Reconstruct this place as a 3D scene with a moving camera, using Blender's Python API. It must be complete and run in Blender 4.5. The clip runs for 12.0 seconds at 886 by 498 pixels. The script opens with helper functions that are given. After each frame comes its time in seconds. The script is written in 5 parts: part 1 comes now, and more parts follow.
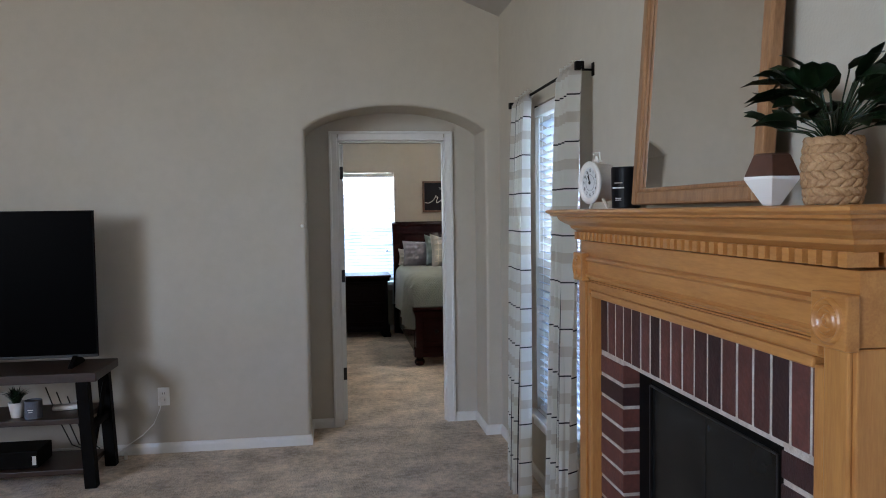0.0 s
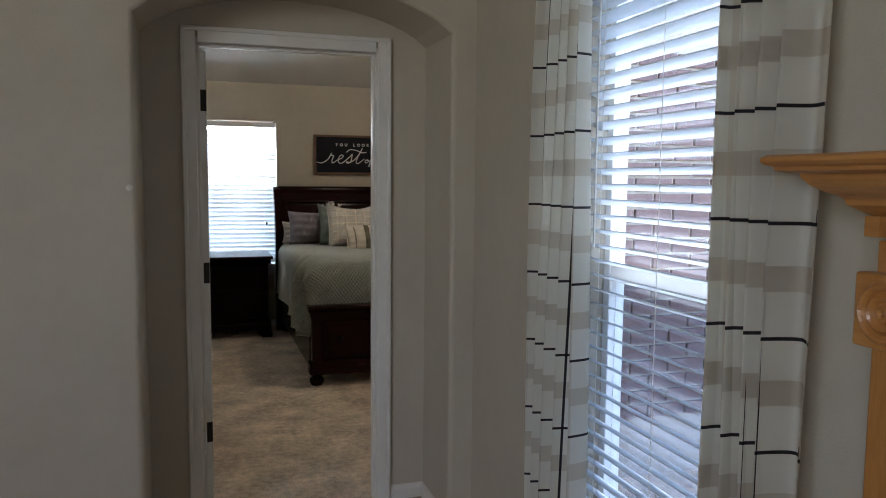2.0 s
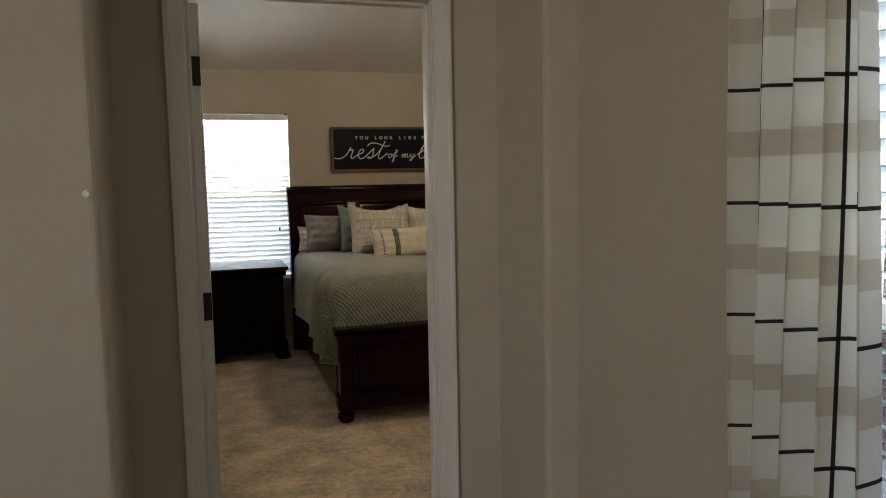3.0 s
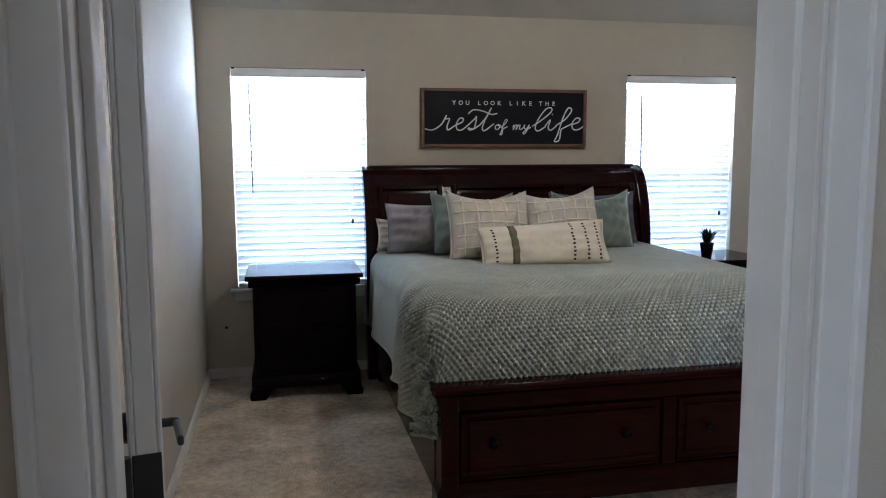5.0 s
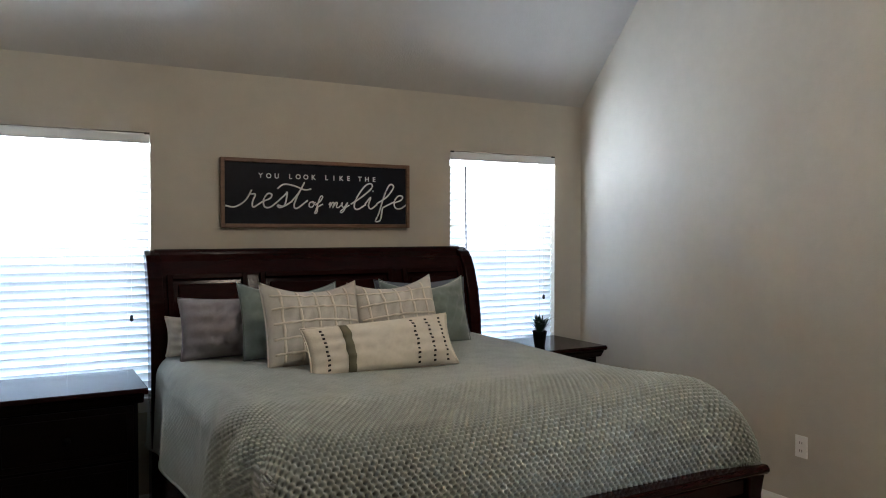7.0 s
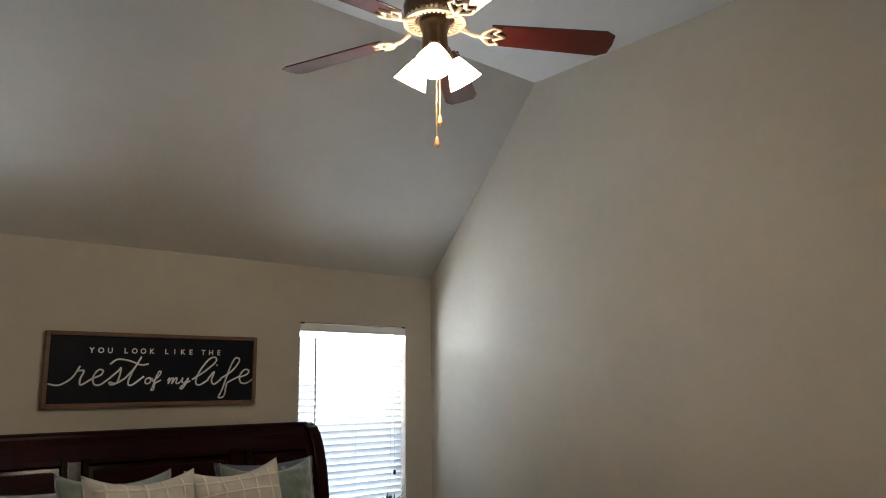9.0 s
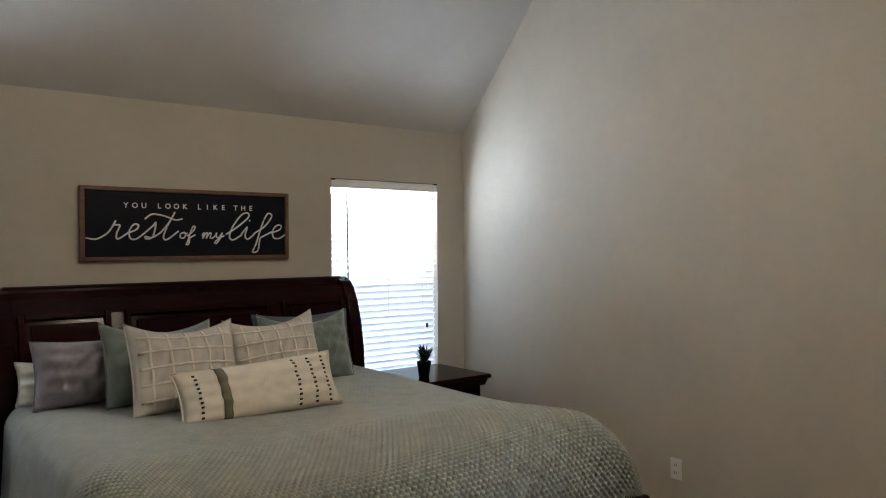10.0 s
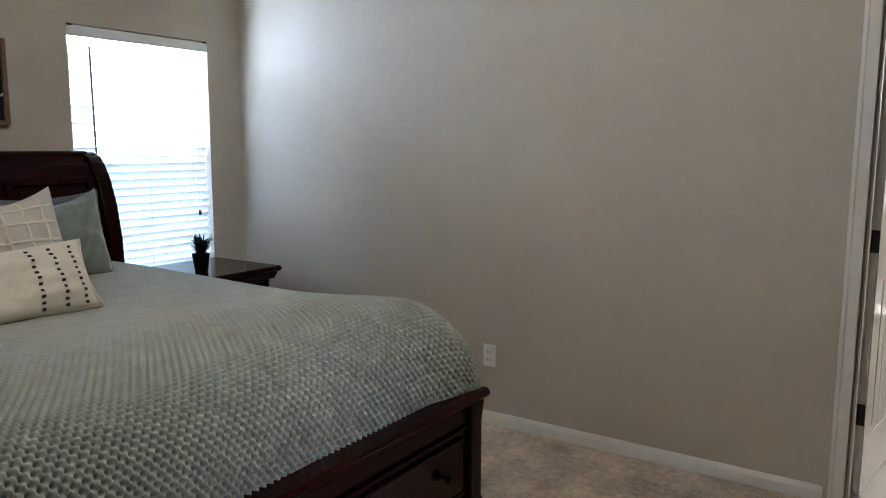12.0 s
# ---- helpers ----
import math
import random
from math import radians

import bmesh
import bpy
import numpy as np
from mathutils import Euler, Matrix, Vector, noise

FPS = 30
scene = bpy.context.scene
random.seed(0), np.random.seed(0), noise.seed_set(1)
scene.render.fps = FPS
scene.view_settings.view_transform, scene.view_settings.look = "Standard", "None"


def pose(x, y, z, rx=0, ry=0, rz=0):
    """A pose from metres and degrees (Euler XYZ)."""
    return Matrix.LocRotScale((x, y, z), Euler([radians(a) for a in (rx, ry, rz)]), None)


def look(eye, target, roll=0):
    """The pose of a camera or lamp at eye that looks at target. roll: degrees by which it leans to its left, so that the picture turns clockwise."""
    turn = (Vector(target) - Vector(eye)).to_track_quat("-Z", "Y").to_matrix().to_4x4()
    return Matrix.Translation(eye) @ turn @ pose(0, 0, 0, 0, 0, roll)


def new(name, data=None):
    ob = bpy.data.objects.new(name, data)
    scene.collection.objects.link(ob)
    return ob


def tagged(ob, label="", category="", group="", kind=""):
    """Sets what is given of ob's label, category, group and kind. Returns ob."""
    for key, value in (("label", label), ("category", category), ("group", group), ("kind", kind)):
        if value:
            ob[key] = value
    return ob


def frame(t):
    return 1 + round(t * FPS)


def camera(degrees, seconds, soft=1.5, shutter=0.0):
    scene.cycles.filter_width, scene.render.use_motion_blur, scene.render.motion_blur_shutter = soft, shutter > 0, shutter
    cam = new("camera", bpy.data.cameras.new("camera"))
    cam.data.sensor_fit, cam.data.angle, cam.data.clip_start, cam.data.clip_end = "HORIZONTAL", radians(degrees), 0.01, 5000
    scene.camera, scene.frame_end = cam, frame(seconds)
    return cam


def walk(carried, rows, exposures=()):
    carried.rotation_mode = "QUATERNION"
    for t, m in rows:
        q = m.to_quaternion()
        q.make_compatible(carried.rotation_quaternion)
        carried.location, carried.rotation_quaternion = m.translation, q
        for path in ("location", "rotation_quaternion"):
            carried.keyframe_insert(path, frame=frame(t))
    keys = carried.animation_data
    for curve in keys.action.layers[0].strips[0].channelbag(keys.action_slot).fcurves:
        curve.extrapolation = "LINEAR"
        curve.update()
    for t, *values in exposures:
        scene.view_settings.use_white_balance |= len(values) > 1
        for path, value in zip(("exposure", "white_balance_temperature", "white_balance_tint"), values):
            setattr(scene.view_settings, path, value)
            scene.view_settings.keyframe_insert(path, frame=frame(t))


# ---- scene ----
cam = camera(60.8, 12.0, 1.0)
PATH = [
    (0, (0.171, 0.347, 1.512), (0.456, 2.324, 1.414), -0.8),
    (0.5, (0.186, 0.842, 1.497), (0.542, 2.808, 1.409), -0.4),
    (1, (0.189, 1.348, 1.485), (0.654, 3.289, 1.355), -0.1),
    (1.5, (0.191, 1.887, 1.481), (0.73, 3.806, 1.319), 0.1),
    (2, (0.203, 2.403, 1.473), (0.817, 4.297, 1.29), 0.5),
    (2.5, (0.236, 2.854, 1.462), (0.857, 4.745, 1.269), 0.2),
    (3, (0.244, 3.315, 1.462), (0.835, 5.216, 1.269), -1.1),
    (5, (0.385, 4.959, 1.428), (0.797, 6.902, 1.194), -0.3),
    (5.5, (0.373, 5.292, 1.47), (0.82, 7.215, 1.147), -0.2),
    (6, (0.394, 5.501, 1.435), (0.97, 7.397, 1.161), 0.4),
    (6.5, (0.394, 5.652, 1.483), (1.13, 7.505, 1.321), 0.7),
    (7, (0.341, 5.7, 1.494), (1.312, 7.447, 1.446), -0.0),
    (7.5, (0.338, 5.718, 1.516), (1.48, 7.357, 1.613), -0.8),
    (7.7, (0.34, 5.718, 1.519), (1.518, 7.324, 1.702), -1.1),
    (9.3, (0.31, 5.748, 1.62), (1.606, 7.23, 1.974), -0.7),
    (9.5, (0.323, 5.765, 1.617), (1.612, 7.27, 1.883), -0.6),
    (10, (0.374, 5.779, 1.579), (1.609, 7.352, 1.572), -0.4),
    (10.5, (0.475, 5.817, 1.504), (1.649, 7.421, 1.279), -0.4),
    (11, (0.527, 6.033, 1.471), (1.816, 7.52, 1.114), 0.1),
    (11.5, (0.575, 6.201, 1.431), (2.067, 7.484, 1.075), 1.1),
    (12, (0.63, 6.348, 1.433), (2.281, 7.443, 1.158), 0.2),
]
EXPOSURES = [(0.0, 4.22, 5300, 10), (0.5, 4.25, 5400, 10), (1.5, 3.8, 5600, 10), (2.0, 3.5, 5900, 10), (2.4, 3.05, 6200, 10), (2.7, 3.25, 6700, 10), (3.2, 3.6, 6850, 10), (4.8, 4.05, 5100, 10), (6.0, 4.08, 5300, 10), (6.5, 3.98, 5400, 10), (7.5, 3.72, 5800, 10), (9.5, 3.45, 6150, 10), (10.5, 4.02, 5450, 10), (12.0, 3.97, 5250, 10)]
walk(cam, [(t, look(eye, target, roll)) for t, eye, target, roll in PATH], EXPOSURES)

# ---- sky, sun and window light ----
world = bpy.data.worlds.new("sky")
scene.world = world
world.use_nodes = True
sky = world.node_tree.nodes.new("ShaderNodeTexSky")
sky.sky_type, sky.sun_disc = "NISHITA", False
sky.sun_elevation, sky.sun_rotation = radians(67.6), radians(76)
world.node_tree.links.new(sky.outputs[0], world.node_tree.nodes["Background"].inputs[0])
world.node_tree.nodes["Background"].inputs[1].default_value = 0.165


def lamp(name, kind, m, power, colour=(1, 1, 1), **more):
    data = bpy.data.lights.new(name, kind)
    data.energy, data.color = power, colour
    if kind == "AREA":
        data.shape, data.size, data.size_y = "RECTANGLE", more["size"][0], more["size"][1]
    if kind == "SUN":
        data.angle = radians(0.6)
    if kind == "POINT":
        data.shadow_soft_size = more["size"]
    ob = new(name, data)
    ob.matrix_world = m
    return ob


lamp("sun", "SUN", look((0, 0, 0), (-0.40, -0.10, -1.0)), 0.75, (1.0, 0.98, 0.95))
# daylight in the openings: two bedroom windows, the wide west window of the living room; an added warm fill, no
# fixture, in the bathroom's window
lamp("bedroom_window_daylight", "AREA", look((0.515, 10.30, 1.30), (0.515, 5, 1.30)), 25, (0.86, 0.94, 1.0), size=(0.95, 1.5))
lamp("bedroom_window_daylight", "AREA", look((3.236, 10.30, 1.30), (3.236, 5, 1.30)), 22, (0.86, 0.94, 1.0), size=(0.95, 1.5))
lamp("west_window_daylight", "AREA", look((-4.98, -1.6, 2.5), (0.4, 4.2, 1.35)), 9.6, (1.0, 0.83, 0.67), size=(2.3, 2.3))
lamp("bath_warm_fill", "AREA", look((6.35, 5.6, 1.6), (4, 5.6, 1.3)), 8, (1.0, 0.85, 0.66), size=(1.2, 1.2))


# ---- materials ----
def material(name, colour, rough=0.6, metal=0.0, vary=0.0, scale=8.0, bump=0.0, bump_scale=60.0, coat=0.0, sheen=0.0, second=None, stretch=(1, 1, 1), transmit=0.0, trans=None, spec=0.5, relief=0.004):
    m = bpy.data.materials.new(name)
    m.use_nodes = True
    nt, b = m.node_tree, m.node_tree.nodes["Principled BSDF"]
    b.inputs["Base Color"].default_value = (*colour, 1)
    b.inputs["Roughness"].default_value, b.inputs["Metallic"].default_value = rough, metal
    b.inputs["Coat Weight"].default_value, b.inputs["Sheen Weight"].default_value = coat, sheen
    b.inputs["Transmission Weight"].default_value, b.inputs["Specular IOR Level"].default_value = transmit, spec
    co = nt.nodes.new("ShaderNodeTexCoord").outputs["Object"]
    if stretch != (1, 1, 1):
        mp = nt.nodes.new("ShaderNodeMapping")
        mp.inputs["Scale"].default_value = stretch
        nt.links.new(co, mp.inputs[0])
        co = mp.outputs[0]
    if vary or second:
        n1, n2 = nt.nodes.new("ShaderNodeTexNoise"), nt.nodes.new("ShaderNodeTexNoise")
        n1.inputs["Scale"].default_value, n2.inputs["Scale"].default_value = scale, scale * 6.3
        n1.inputs["Detail"].default_value = n2.inputs["Detail"].default_value = 4
        add = nt.nodes.new("ShaderNodeMath")
        add.operation = "MULTIPLY_ADD"
        add.inputs[1].default_value = 0.6
        nt.links.new(co, n1.inputs[0]), nt.links.new(co, n2.inputs[0])
        nt.links.new(n1.outputs[0], add.inputs[0])
        half = nt.nodes.new("ShaderNodeMath")
        half.operation, half.inputs[1].default_value = "MULTIPLY", 0.4
        nt.links.new(n2.outputs[0], half.inputs[0]), nt.links.new(half.outputs[0], add.inputs[2])
        ramp = nt.nodes.new("ShaderNodeValToRGB")
        ramp.color_ramp.elements[0].position, ramp.color_ramp.elements[1].position = 0.36, 0.66
        lo = second or tuple(c * (1 - vary) for c in colour)
        hi = colour if second else tuple(min(1, c * (1 + vary)) for c in colour)
        ramp.color_ramp.elements[0].color, ramp.color_ramp.elements[1].color = (*lo, 1), (*hi, 1)
        nt.links.new(add.outputs[0], ramp.inputs[0]), nt.links.new(ramp.outputs[0], b.inputs["Base Color"])
    if bump:
        n3, bp = nt.nodes.new("ShaderNodeTexNoise"), nt.nodes.new("ShaderNodeBump")
        n3.inputs["Scale"].default_value, n3.inputs["Detail"].default_value = bump_scale, 3
        bp.inputs["Strength"].default_value, bp.inputs["Distance"].default_value = bump, relief
        nt.links.new(co, n3.inputs[0]), nt.links.new(n3.outputs[0], bp.inputs["Height"]), nt.links.new(bp.outputs[0], b.inputs["Normal"])
    if trans:
        t, mix = nt.nodes.new("ShaderNodeBsdfTranslucent"), nt.nodes.new("ShaderNodeMixShader")
        t.inputs[0].default_value = (*colour, 1)
        for link in b.inputs["Base Color"].links:
            nt.links.new(link.from_socket, t.inputs[0])
        mix.inputs[0].default_value = trans
        out = nt.nodes["Material Output"]
        nt.links.new(b.outputs[0], mix.inputs[1]), nt.links.new(t.outputs[0], mix.inputs[2]), nt.links.new(mix.outputs[0], out.inputs[0])
    return m


def glow(name, colour, strength):
    m = material(name, colour, 0.5)
    b = m.node_tree.nodes["Principled BSDF"]
    b.inputs["Emission Color"].default_value, b.inputs["Emission Strength"].default_value = (*colour, 1), strength
    return m


PAINT = material("greige_wall_paint", (0.482, 0.435, 0.357), 0.75, vary=0.04, scale=2.5, bump=0.25, bump_scale=140)
CEILING = material("ceiling_paint", (0.45, 0.425, 0.39), 0.85, vary=0.03, scale=3, bump=0.35, bump_scale=90)
TRIM = material("white_trim_paint", (0.70, 0.68, 0.64), 0.4, vary=0.04, scale=5, bump=0.05)
DOOR = material("white_door_paint", (0.76, 0.75, 0.72), 0.13, vary=0.03, scale=4, bump=0.05)
CARPET = material("beige_carpet", (0.86, 0.70, 0.52), 0.95, second=(0.31, 0.235, 0.155), scale=4.6, bump=1.0, bump_scale=85, sheen=0.3, relief=0.02)
OAK = material("honey_oak", (0.50, 0.240, 0.065), 0.35, second=(0.37, 0.158, 0.039), scale=5, stretch=(6, 0.7, 6), bump=0.12, bump_scale=40, coat=0.25)
OAK_UP = material("honey_oak_upright", (0.50, 0.240, 0.065), 0.35, second=(0.37, 0.158, 0.039), scale=5, stretch=(6, 6, 0.7), bump=0.12, bump_scale=40, coat=0.25)
FRAME_OAK = material("mirror_oak", (0.36, 0.19, 0.085), 0.4, second=(0.22, 0.11, 0.045), scale=8, stretch=(5, 5, 1), bump=0.1, coat=0.2)
MORTAR = material("grey_mortar", (0.47, 0.41, 0.35), 0.9, vary=0.2, scale=30, bump=0.5, bump_scale=150)
BLACK = material("black_metal", (0.005, 0.0046, 0.0045), 0.55, vary=0.2, scale=20, spec=0.04)
DARKGLASS = material("smoked_glass", (0.012, 0.012, 0.011), 0.2, vary=0.5, scale=3, spec=0.10)
SCREEN = material("dark_screen", (0.0012, 0.0012, 0.0016), 0.35, spec=0.015)
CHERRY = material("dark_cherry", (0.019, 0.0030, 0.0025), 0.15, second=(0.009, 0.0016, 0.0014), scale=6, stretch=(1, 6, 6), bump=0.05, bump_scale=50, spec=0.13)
# darker and duller than dark_cherry, which the nightstand tops keep
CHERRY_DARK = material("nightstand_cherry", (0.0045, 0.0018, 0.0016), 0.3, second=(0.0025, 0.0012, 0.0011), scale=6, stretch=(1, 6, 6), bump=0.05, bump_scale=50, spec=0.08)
COVER = material("sage_coverlet", (0.335, 0.355, 0.315), 0.9, second=(0.255, 0.272, 0.238), scale=14, bump=0.4, bump_scale=400, sheen=0.25)
SAGE = material("sage_velvet", (0.185, 0.222, 0.198), 0.85, vary=0.1, scale=10, bump=0.2, bump_scale=300, sheen=0.5)
MAUVE = material("grey_mauve_cotton", (0.25, 0.225, 0.245), 0.85, vary=0.1, scale=9, bump=0.3, bump_scale=200, sheen=0.2)
NAVY = material("slate_cotton", (0.10, 0.11, 0.14), 0.9, vary=0.1, scale=9, bump=0.3, bump_scale=200)
CREAM = material("cream_cotton", (0.72, 0.66, 0.56), 0.9, vary=0.05, scale=12, bump=0.3, bump_scale=350)
OLIVE = material("olive_stripe", (0.15, 0.14, 0.09), 0.9)
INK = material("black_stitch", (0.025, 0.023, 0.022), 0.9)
PLAID = material("cream_plaid_cotton", (0.565, 0.53, 0.475), 0.9, vary=0.05, scale=12, bump=0.3, bump_scale=350)
SLAT = material("white_slat", (0.82, 0.82, 0.80), 0.45, trans=0.075)
# white slats with the blue of skylight put into their base colour
SLAT_SKY_TINT = material("sky_tinted_slat", (0.76, 0.80, 0.84), 0.4, trans=0.35)
VINYL = material("white_vinyl", (0.78, 0.78, 0.76), 0.4)
GLASS = material("window_glass", (1, 1, 1), 0.0, transmit=1.0)
MIRROR = material("mirror_glass", (0.9, 0.9, 0.9), 0.02, metal=1.0)
CHALK = material("chalkboard_black", (0.010, 0.011, 0.016), 0.4, vary=0.15, scale=6, spec=0.12)
WHITE = material("white_lettering", (0.75, 0.75, 0.73), 0.6)
WALNUT = material("walnut_frame", (0.20, 0.105, 0.055), 0.5, second=(0.10, 0.05, 0.025), scale=8, stretch=(1, 6, 6), bump=0.15)
TABLE = material("espresso_top", (0.040, 0.019, 0.011), 0.4, second=(0.018, 0.009, 0.0055), scale=7, stretch=(1, 6, 6), bump=0.1)
CLOCKWHITE = material("chippy_white_enamel", (0.74, 0.72, 0.68), 0.45, vary=0.06, scale=30, bump=0.2)
CLOCKFACE = material("clock_paper", (0.66, 0.67, 0.68), 0.5, vary=0.04, scale=20)
WAX = material("black_candle_glass", (0.006, 0.006, 0.007), 0.4, spec=0.1)
LEAF = material("dark_green_leaf", (0.013, 0.034, 0.011), 0.4, vary=0.4, scale=9)
WICKER = material("woven_seagrass", (0.48, 0.30, 0.15), 0.7, second=(0.27, 0.15, 0.065), scale=30, bump=0.6, bump_scale=200)
TERRA = material("brown_wood_dip", (0.085, 0.037, 0.022), 0.4, vary=0.2)
CERAMIC = material("white_ceramic", (0.78, 0.76, 0.73), 0.3)
BRASS = material("antique_brass", (0.52, 0.36, 0.17), 0.35, metal=0.9, vary=0.15, scale=20)
BRONZE = material("aged_bronze", (0.10, 0.065, 0.04), 0.35, metal=0.85, vary=0.2, scale=25)
IVORY = material("distressed_ivory_metal", (0.70, 0.58, 0.42), 0.5, vary=0.15, scale=20)
BLADE = material("cherry_blade", (0.085, 0.011, 0.009), 0.25, second=(0.035, 0.006, 0.005), scale=8, stretch=(1, 7, 7), coat=0.8)
SHADE = glow("lit_frosted_glass", (1.0, 0.80, 0.55), 0.75)
HINGE = material("oil_rubbed_bronze", (0.010, 0.009, 0.009), 0.4, metal=0.1, vary=0.15, scale=30)
PLATE = material("white_plastic", (0.78, 0.76, 0.72), 0.35)
GRASS = material("lawn", (0.06, 0.10, 0.03), 0.95, second=(0.10, 0.12, 0.05), scale=3, bump=0.8)
SCREENING = bpy.data.materials.new("insect_screen_mesh")
SCREENING.use_nodes = True
see = SCREENING.node_tree.nodes.new("ShaderNodeBsdfTransparent")
see.inputs[0].default_value = (0.60, 0.63, 0.68, 1)
SCREENING.node_tree.links.new(see.outputs[0], SCREENING.node_tree.nodes["Material Output"].inputs[0])
TILE = material("pale_tile", (0.60, 0.56, 0.53), 0.3, vary=0.04, scale=4)


def curtain_cloth():
    """Sheer white cotton with thin black lines and broad taupe bands, woven in local x (width) and z."""
    m = material("windowpane_curtain", (0.88, 0.87, 0.82), 0.95, bump=0.2, bump_scale=500, trans=0.7)
    nt, b = m.node_tree, m.node_tree.nodes["Principled BSDF"]
    uv = nt.nodes.new("ShaderNodeUVMap").outputs[0]
    sep = nt.nodes.new("ShaderNodeSeparateXYZ")
    nt.links.new(uv, sep.inputs[0])

    def bands(axis, pitch, shift, width):
        a = nt.nodes.new("ShaderNodeMath")
        a.operation, a.inputs[1].default_value = "ADD", shift
        nt.links.new(sep.outputs[axis], a.inputs[0])
        w = nt.nodes.new("ShaderNodeMath")
        w.operation, w.inputs[1].default_value = "WRAP", pitch
        w.inputs[2].default_value = 0
        nt.links.new(a.outputs[0], w.inputs[0])
        c = nt.nodes.new("ShaderNodeMath")
        c.operation, c.inputs[1].default_value = "LESS_THAN", width
        nt.links.new(w.outputs[0], c.inputs[0])
        return c.outputs[0]

    def over(below, mask, colour, share):
        mix = nt.nodes.new("ShaderNodeMix")
        mix.data_type = "RGBA"
        k = nt.nodes.new("ShaderNodeMath")
        k.operation, k.inputs[1].default_value = "MULTIPLY", share
        nt.links.new(mask, k.inputs[0]), nt.links.new(k.outputs[0], mix.inputs[0])
        if isinstance(below, tuple):
            mix.inputs[6].default_value = (*below, 1)
        else:
            nt.links.new(below, mix.inputs[6])
        mix.inputs[7].default_value = (*colour, 1)
        return mix.outputs[2]

    c = over((0.88, 0.87, 0.82), bands(1, 0.20, 0.115, 0.045), (0.64, 0.58, 0.49), 0.6)
    c = over(c, bands(0, 0.26, 0.13, 0.05), (0.70, 0.64, 0.55), 0.5)
    c = over(c, bands(1, 0.20, 0.0, 0.0065), (0.02, 0.02, 0.03), 0.97)
    c = over(c, bands(0, 0.26, 0.03, 0.0065), (0.02, 0.02, 0.03), 0.97)
    nt.links.new(c, b.inputs["Base Color"])
    for n in nt.nodes:
        if n.type == "BSDF_TRANSLUCENT":
            nt.links.new(c, n.inputs[0])
    return m


CURTAIN = curtain_cloth()


# ---- mesh helpers ----
def thing(name, m=None, label="", category="", group=""):
    ob = new(name)
    ob.empty_display_size = 0.1
    if m is not None:
        ob.matrix_world = m
    return tagged(ob, label, category, group)


def part(name, bm, mat, parent=None, label="", smooth=False, m=None):
    me = bpy.data.meshes.new(name)
    bm.normal_update()
    bm.to_mesh(me)
    bm.free()
    me.materials.append(mat)
    if smooth:
        for p in me.polygons:
            p.use_smooth = True
    ob = new(name, me)
    if parent is not None:
        ob.parent = parent
    if m is not None:
        ob.matrix_basis = m
    return tagged(ob, label)


def setting(name, bm, mat, label="", category="", smooth=False):
    return tagged(part(name, bm, mat, smooth=smooth), label, category, kind="structure")


def box(x0, x1, y0, y1, z0, z1, bevel=0.0, bm=None, seg=2):
    own = bmesh.new()
    bmesh.ops.create_cube(own, size=1)
    bmesh.ops.transform(own, matrix=Matrix.Translation(((x0 + x1) / 2, (y0 + y1) / 2, (z0 + z1) / 2)) @ Matrix.Diagonal((x1 - x0, y1 - y0, z1 - z0, 1)), verts=own.verts)
    if bevel:
        bmesh.ops.bevel(own, geom=own.edges[:], offset=bevel, segments=seg, affect="EDGES", profile=0.5)
    return own if bm is None else join(bm, own)


def join(bm, own, m=None):
    if m is not None:
        bmesh.ops.transform(own, matrix=m, verts=own.verts)
    me = bpy.data.meshes.new("tmp")
    own.to_mesh(me)
    own.free()
    bm.from_mesh(me)
    bpy.data.meshes.remove(me)
    return bm


def boxes(rows, bevel=0.0):
    bm = bmesh.new()
    for r in rows:
        box(*r, bevel=bevel, bm=bm)
    return bm


def prism(outline, a, b, axis="y", bevel=0.0):
    """A closed outline of 2D points drawn out from a to b along an axis (x: points are y, z; y: x, z; z: x, y)."""
    put = {"x": lambda p, d: (d, p[0], p[1]), "y": lambda p, d: (p[0], d, p[1]), "z": lambda p, d: (p[0], p[1], d)}[axis]
    bm = bmesh.new()
    lo, hi = [bm.verts.new(put(p, a)) for p in outline], [bm.verts.new(put(p, b)) for p in outline]
    n = len(outline)
    bm.faces.new(lo), bm.faces.new(hi[::-1])
    for i in range(n):
        bm.faces.new((lo[i], hi[i], hi[(i + 1) % n], lo[(i + 1) % n]))
    bmesh.ops.recalc_face_normals(bm, faces=bm.faces[:])
    if bevel:
        bmesh.ops.bevel(bm, geom=bm.edges[:], offset=bevel, segments=2, affect="EDGES", profile=0.5)
    return bm


def lathe(profile, turns=24, closed=True):
    """A turned shape from (radius, z) pairs."""
    bm = bmesh.new()
    rings = []
    for r, z in profile:
        rings.append([bm.verts.new((max(r, 1e-4) * math.cos(2 * math.pi * k / turns), max(r, 1e-4) * math.sin(2 * math.pi * k / turns), z)) for k in range(turns)])
    for a, b in zip(rings, rings[1:]):
        for k in range(turns):
            bm.faces.new((a[k], a[(k + 1) % turns], b[(k + 1) % turns], b[k]))
    if closed:
        bm.faces.new(rings[0][::-1]), bm.faces.new(rings[-1])
    bmesh.ops.recalc_face_normals(bm, faces=bm.faces[:])
    return bm


